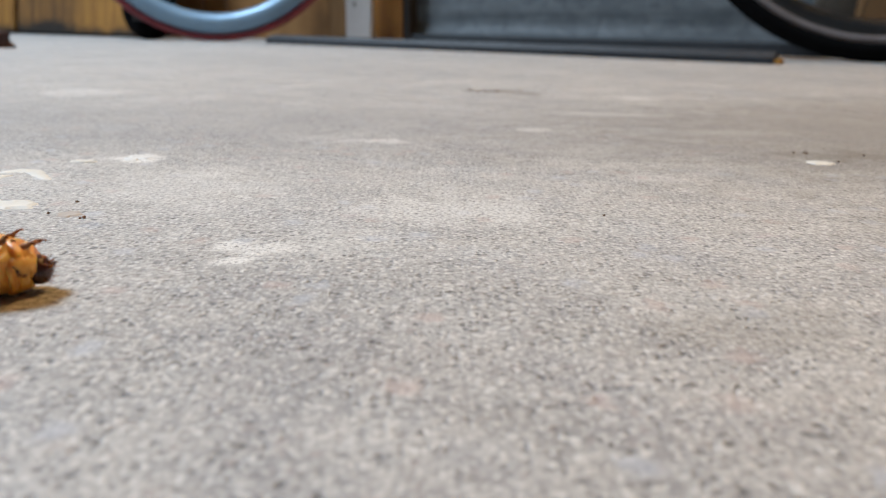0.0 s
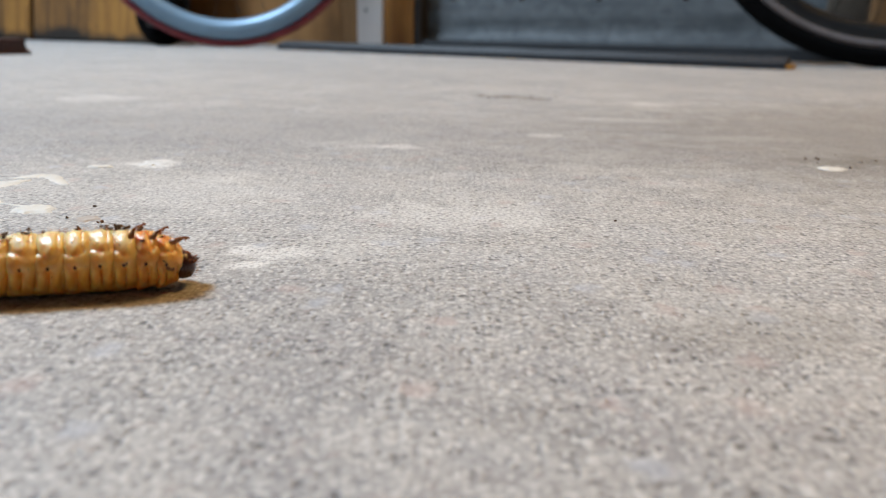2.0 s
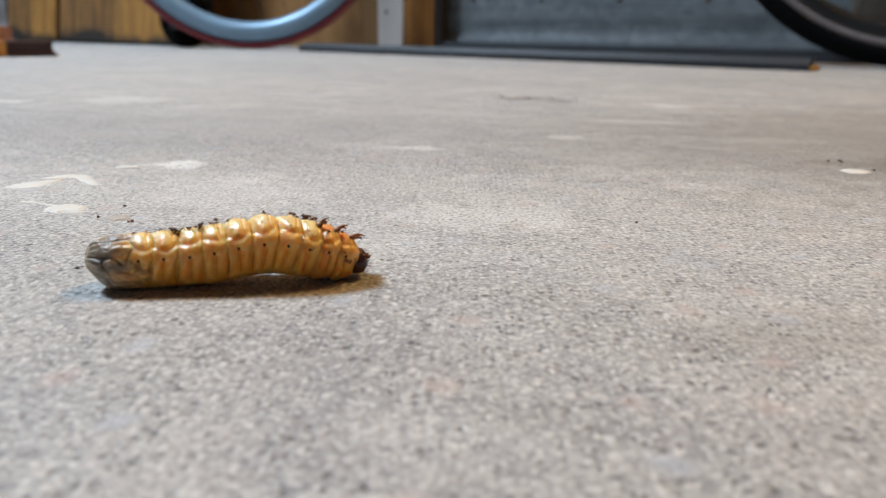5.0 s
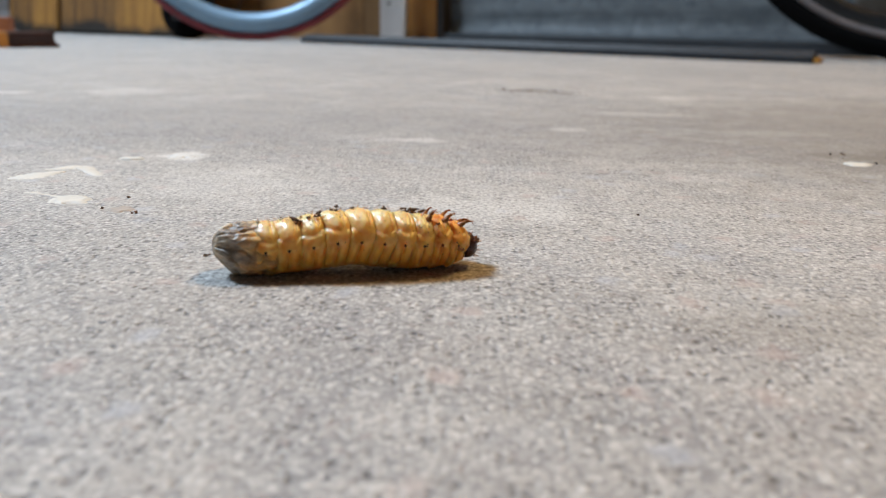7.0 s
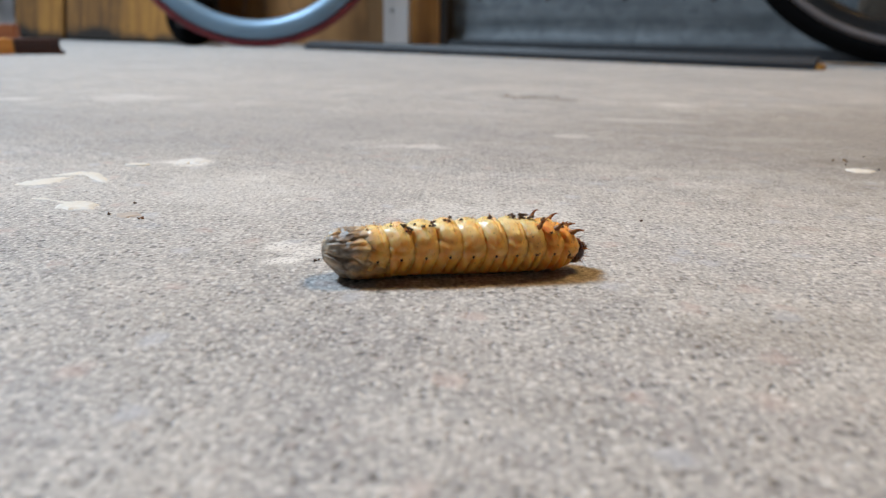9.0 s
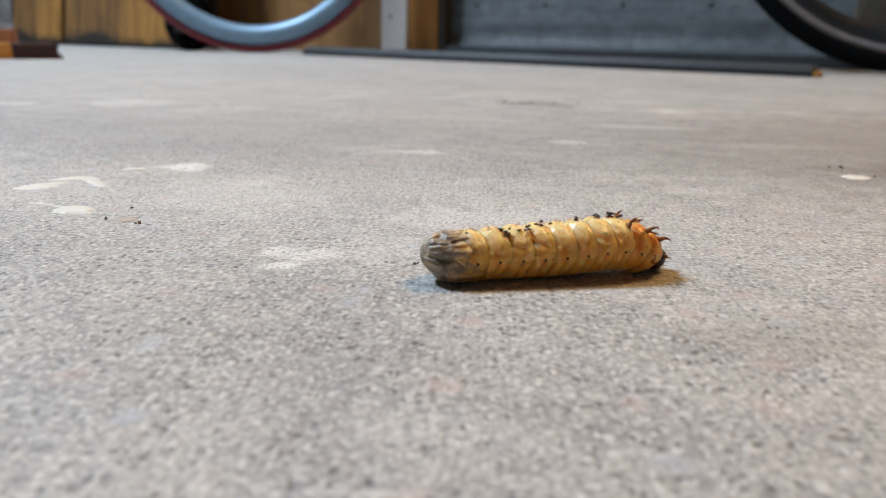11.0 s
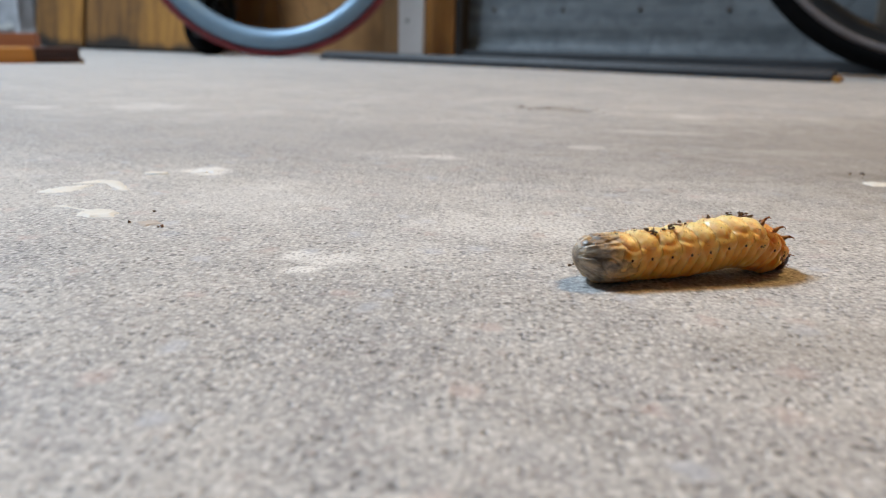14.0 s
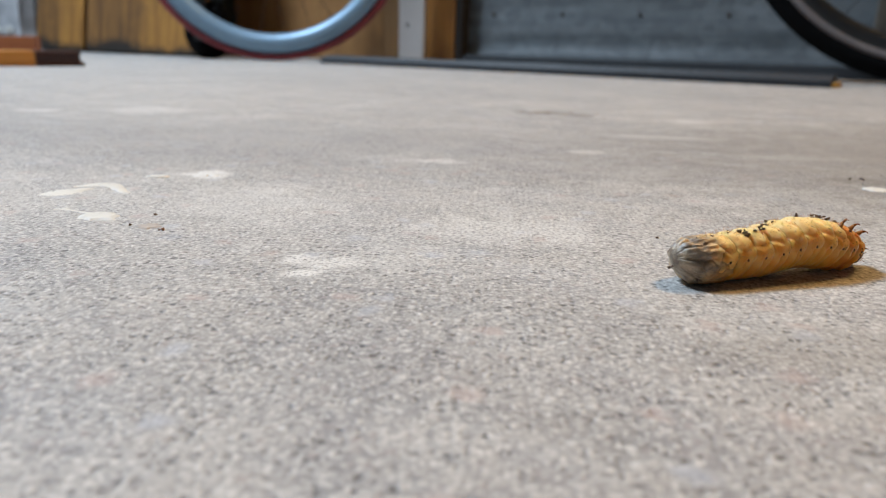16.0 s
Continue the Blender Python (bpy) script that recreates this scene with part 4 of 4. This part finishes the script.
tail = part("tail_ring", tail_mesh(), M["tail"], grub, "swollen grey translucent tail end")
pieces.insert(0, (tail, TAIL_AT, 5.35))
bm = bmesh.new()
tube(bm, [Vector((-6.6, -0.6, -0.5)) * MM, Vector((-7.8, -0.8, -0.6)) * MM], [0.03 * MM, 0.02 * MM], 4)
crumb(bm, Vector((-8.4, -0.8, -0.75)) * MM, 0.42 * MM, 71)
crumb(bm, Vector((-7.7, -0.8, -0.6)) * MM, 0.30 * MM, 72)
part("stuck_crumb", bm, M["soil"], tail, "dark soil crumb hanging behind the tail", smooth=False)
for j, (x, ang, s) in enumerate(((-1.5, 0.2, 0.4), (1.8, -0.1, 0.45), (3.2, 0.5, 0.3))):
    c = part("stuck_crumb", crumb_cluster(0.9 * s, 90 + j), M["soil"], tail, "dark soil crumb stuck to the tail", smooth=False)
    c.matrix_basis = Matrix.Translation(on_ring(5.3, ang, x, s * 0.3))


def head_part():
    bm = bmesh.new()
    bmesh.ops.create_uvsphere(bm, u_segments=32, v_segments=20, radius=1.0)
    for v in bm.verts:
        v.co = Vector((v.co.x * 2.6, v.co.y * 3.0, v.co.z * 2.8 - 0.3 * v.co.x)) * MM
        v.co += v.co.normalized() * (0.22 * noise.noise(v.co * 700) + 0.10 * noise.noise(v.co * 1900)) * MM
    h = part("head", bm, M["head"], grub, "glossy dark brown head capsule")
    for f in (1, -1):
        part("jaw", tube(bmesh.new(), [Vector(p) * MM for p in ((1.5, -0.9 * f, 0.4), (2.6, -1.0 * f, 0.7), (3.1, -0.35 * f, 0.9))], [0.6 * MM, 0.42 * MM, 0.08 * MM], 8), M["head"], h, "black pointed jaw")
        part("antenna", tube(bmesh.new(), [Vector(p) * MM for p in ((1.0, -1.8 * f, 0.6), (1.9, -2.5 * f, 0.9), (3.0, -2.6 * f, 0.6))], [0.2 * MM, 0.14 * MM, 0.06 * MM], 6), M["chitin"], h, "thin red brown antenna")
    bm = bmesh.new()
    bmesh.ops.create_uvsphere(bm, u_segments=20, v_segments=12, radius=1.0)
    for v in bm.verts:
        v.co = Vector((v.co.x * 1.2 + 0.6, v.co.y * 1.6, v.co.z * 0.8 + 1.75)) * MM
    part("mouth_plate", bm, M["chitin"], h, "red brown mouth plate")
    rng = random.Random(8)
    for k in range(2):
        for f in (1, -1):
            root = Vector((2.0, -f * (0.5 + 0.8 * k), 1.2 - 1.0 * k)) * MM
            tip = root + Vector((rng.uniform(0.6, 0.9), -f * rng.uniform(0.1, 0.3), rng.uniform(0.1, 0.5))) * MM
            part("palp", tube(bmesh.new(), [root, root.lerp(tip, 0.55), tip], [0.26 * MM, 0.20 * MM, 0.08 * MM], 6), M["chitin"], h, "short red brown mouth feeler")
    bm = bmesh.new()
    for k in range(46):
        a, b = rng.uniform(0, math.tau), rng.uniform(0.2, 1.2)
        d = Vector((math.cos(b), -math.sin(b) * math.sin(a), math.sin(b) * math.cos(a)))
        p = Vector((d.x * 2.5, d.y * 2.9, d.z * 2.7 - 0.75 * d.x)) * MM
        tube(bm, [p, p + (d + Vector((0.2, 0, rng.uniform(-0.2, 0.4)))) * rng.uniform(0.5, 1.1) * MM], [0.05 * MM, 0.015 * MM], 4, False)
    part("bristles", bm, M["chitin"], h, "stiff red brown bristles")
    return h


pieces.append((head_part(), HEAD_AT, 4.0))

# seconds, tail x y, head x y on the floor plan
CRAWL = [
    (0, -0.1232, 0.1132, -0.0715, 0.1303),
    (0.5, -0.1210, 0.1157, -0.0688, 0.1321),
    (1, -0.1137, 0.1180, -0.0603, 0.1337),
    (1.5, -0.1105, 0.1201, -0.0579, 0.1352),
    (2, -0.1033, 0.1221, -0.0505, 0.1366),
    (2.5, -0.0996, 0.1240, -0.0464, 0.1379),
    (3, -0.0944, 0.1256, -0.0420, 0.1391),
    (3.5, -0.0874, 0.1272, -0.0350, 0.1402),
    (4, -0.0876, 0.1286, -0.0331, 0.1412),
    (4.5, -0.0808, 0.1297, -0.0249, 0.1422),
    (7, -0.0537, 0.1357, -0.0005, 0.1468),
    (7.5, -0.0508, 0.1365, 0.0025, 0.1477),
    (8, -0.0438, 0.1370, 0.0114, 0.1486),
    (8.5, -0.0398, 0.1379, 0.0145, 0.1495),
    (9, -0.0336, 0.1382, 0.0219, 0.1505),
    (11.5, -0.0074, 0.1425, 0.0461, 0.1564),
    (12, -0.0050, 0.1432, 0.0484, 0.1579),
    (12.5, 0.0024, 0.1446, 0.0539, 0.1594),
    (13, 0.0050, 0.1455, 0.0571, 0.1611),
    (13.5, 0.0114, 0.1462, 0.0635, 0.1629),
    (14, 0.0158, 0.1476, 0.0665, 0.1648),
    (14.5, 0.0213, 0.1480, 0.0733, 0.1669),
    (15, 0.0266, 0.1502, 0.0763, 0.1691),
    (15.5, 0.0311, 0.1497, 0.0836, 0.1715),
    (16, 0.0374, 0.1523, 0.0871, 0.1741),
]
# seconds, count of the crawling waves that have begun
WAVES = [(0, -2.0), (1, -1.0), (2, 0.0), (2.5, 0.36), (3, 0.90), (3.5, 1.15), (4, 1.70), (4.5, 2.0), (7, 4.22), (7.5, 4.70), (8, 5.0), (8.5, 5.50), (9, 6.0), (11.5, 8.20),
         (12, 8.70), (12.5, 9.12), (13, 9.65), (13.5, 10.05), (14, 10.60), (14.5, 11.05), (15, 11.55), (15.5, 12.05), (16, 12.42)]
# how high a wave lifts the body at most (mm), by seconds
HEIGHT = [(0, 1.6), (4, 1.8), (7, 1.7), (8.5, 1.9), (11.5, 1.5), (12.0, 1.6), (13, 2.1), (14, 1.5), (16, 1.4)]
# how far tail and head have come within one wave
STEP = (0.0, 0.1, 0.2, 0.3, 0.4, 0.5, 0.6, 0.8, 1.0)
TAIL_STEP = (0.0, 0.19, 0.30, 0.33, 0.36, 0.41, 0.55, 0.90, 1.0)
HEAD_STEP = (0.0, 0.09, 0.11, 0.12, 0.15, 0.27, 0.42, 0.73, 1.0)


def along(rows, t, column=1):
    return float(np.interp(t, [r[0] for r in rows], [r[column] for r in rows]))


def wave(t):
    return along(WAVES, t)


def progress(t, steps):
    w = wave(t)
    return math.floor(w) + float(np.interp(w - math.floor(w), STEP, steps))


def hump(u, t):
    """How far the body lifts off the floor (mm), at u of its length, in the wave that runs from tail to head."""
    phase = wave(t) % 1.0
    z = 0.0
    for age in (phase, phase + 1):
        at = 0.37 + 0.62 * age - 0.10 * age * age
        z += along(HEIGHT, t) * smooth(-0.15, 0.42, age) * (1 - smooth(0.52, 1.12, age)) * math.exp(-((u - at) / 0.148) ** 2)
    # the head rises as a wave begins and dips as it arrives
    return z + 1.15 * math.sin(math.tau * (phase + 0.08)) * smooth(0.74, 1.0, u)


# seconds, roll of the body away from the open side (degrees)
SWAY = [(0, 10), (2, 12), (4, 14), (4.5, 22), (7, 10), (7.5, 0), (8, -2), (8.5, 12), (9, 0), (11.5, 3), (12, 20), (12.5, 20), (13, 26), (13.5, 22), (14, 12), (14.5, 22), (15, 12), (15.5, 22), (16, 10)]


def motions():
    times = [round(0.1 * k, 3) for k in range(161)]
    tail_way, head_way = [progress(r[0], TAIL_STEP) for r in CRAWL], [progress(r[0], HEAD_STEP) for r in CRAWL]
    whole, parts = [], [[] for _ in pieces]
    for t in times:
        p, q = progress(t, TAIL_STEP), progress(t, HEAD_STEP)
        tx, hx = float(np.interp(p, tail_way, [r[1] for r in CRAWL])), float(np.interp(q, head_way, [r[3] for r in CRAWL]))
        ty, hy = along(CRAWL, t, 2), along(CRAWL, t, 4)
        yaw = math.degrees(math.atan2(hy - ty, hx - tx))
        reach = math.hypot(hx - tx, hy - ty) / GRUB_LENGTH
        whole.append((t, pose((tx + hx) / 2, (ty + hy) / 2 - 0.0010, 0, 0, 0, yaw)))
        sway = along(SWAY, t)
        for rows, (ob, u, radius) in zip(parts, pieces):
            x = (u / 54.5 - 0.5) * GRUB_LENGTH * reach
            f = u / 54.5
            z = radius * 0.925 + hump(f, t)
            slope = (hump(f + 0.03, t) - hump(f - 0.03, t)) / (0.06 * 54.5)
            rows.append((t, pose(x, 0, z * MM, -sway, -math.degrees(math.atan(slope)), 0)))
    walk(grub, whole)
    for rows, (ob, u, radius) in zip(parts, pieces):
        walk(ob, rows)


motions()
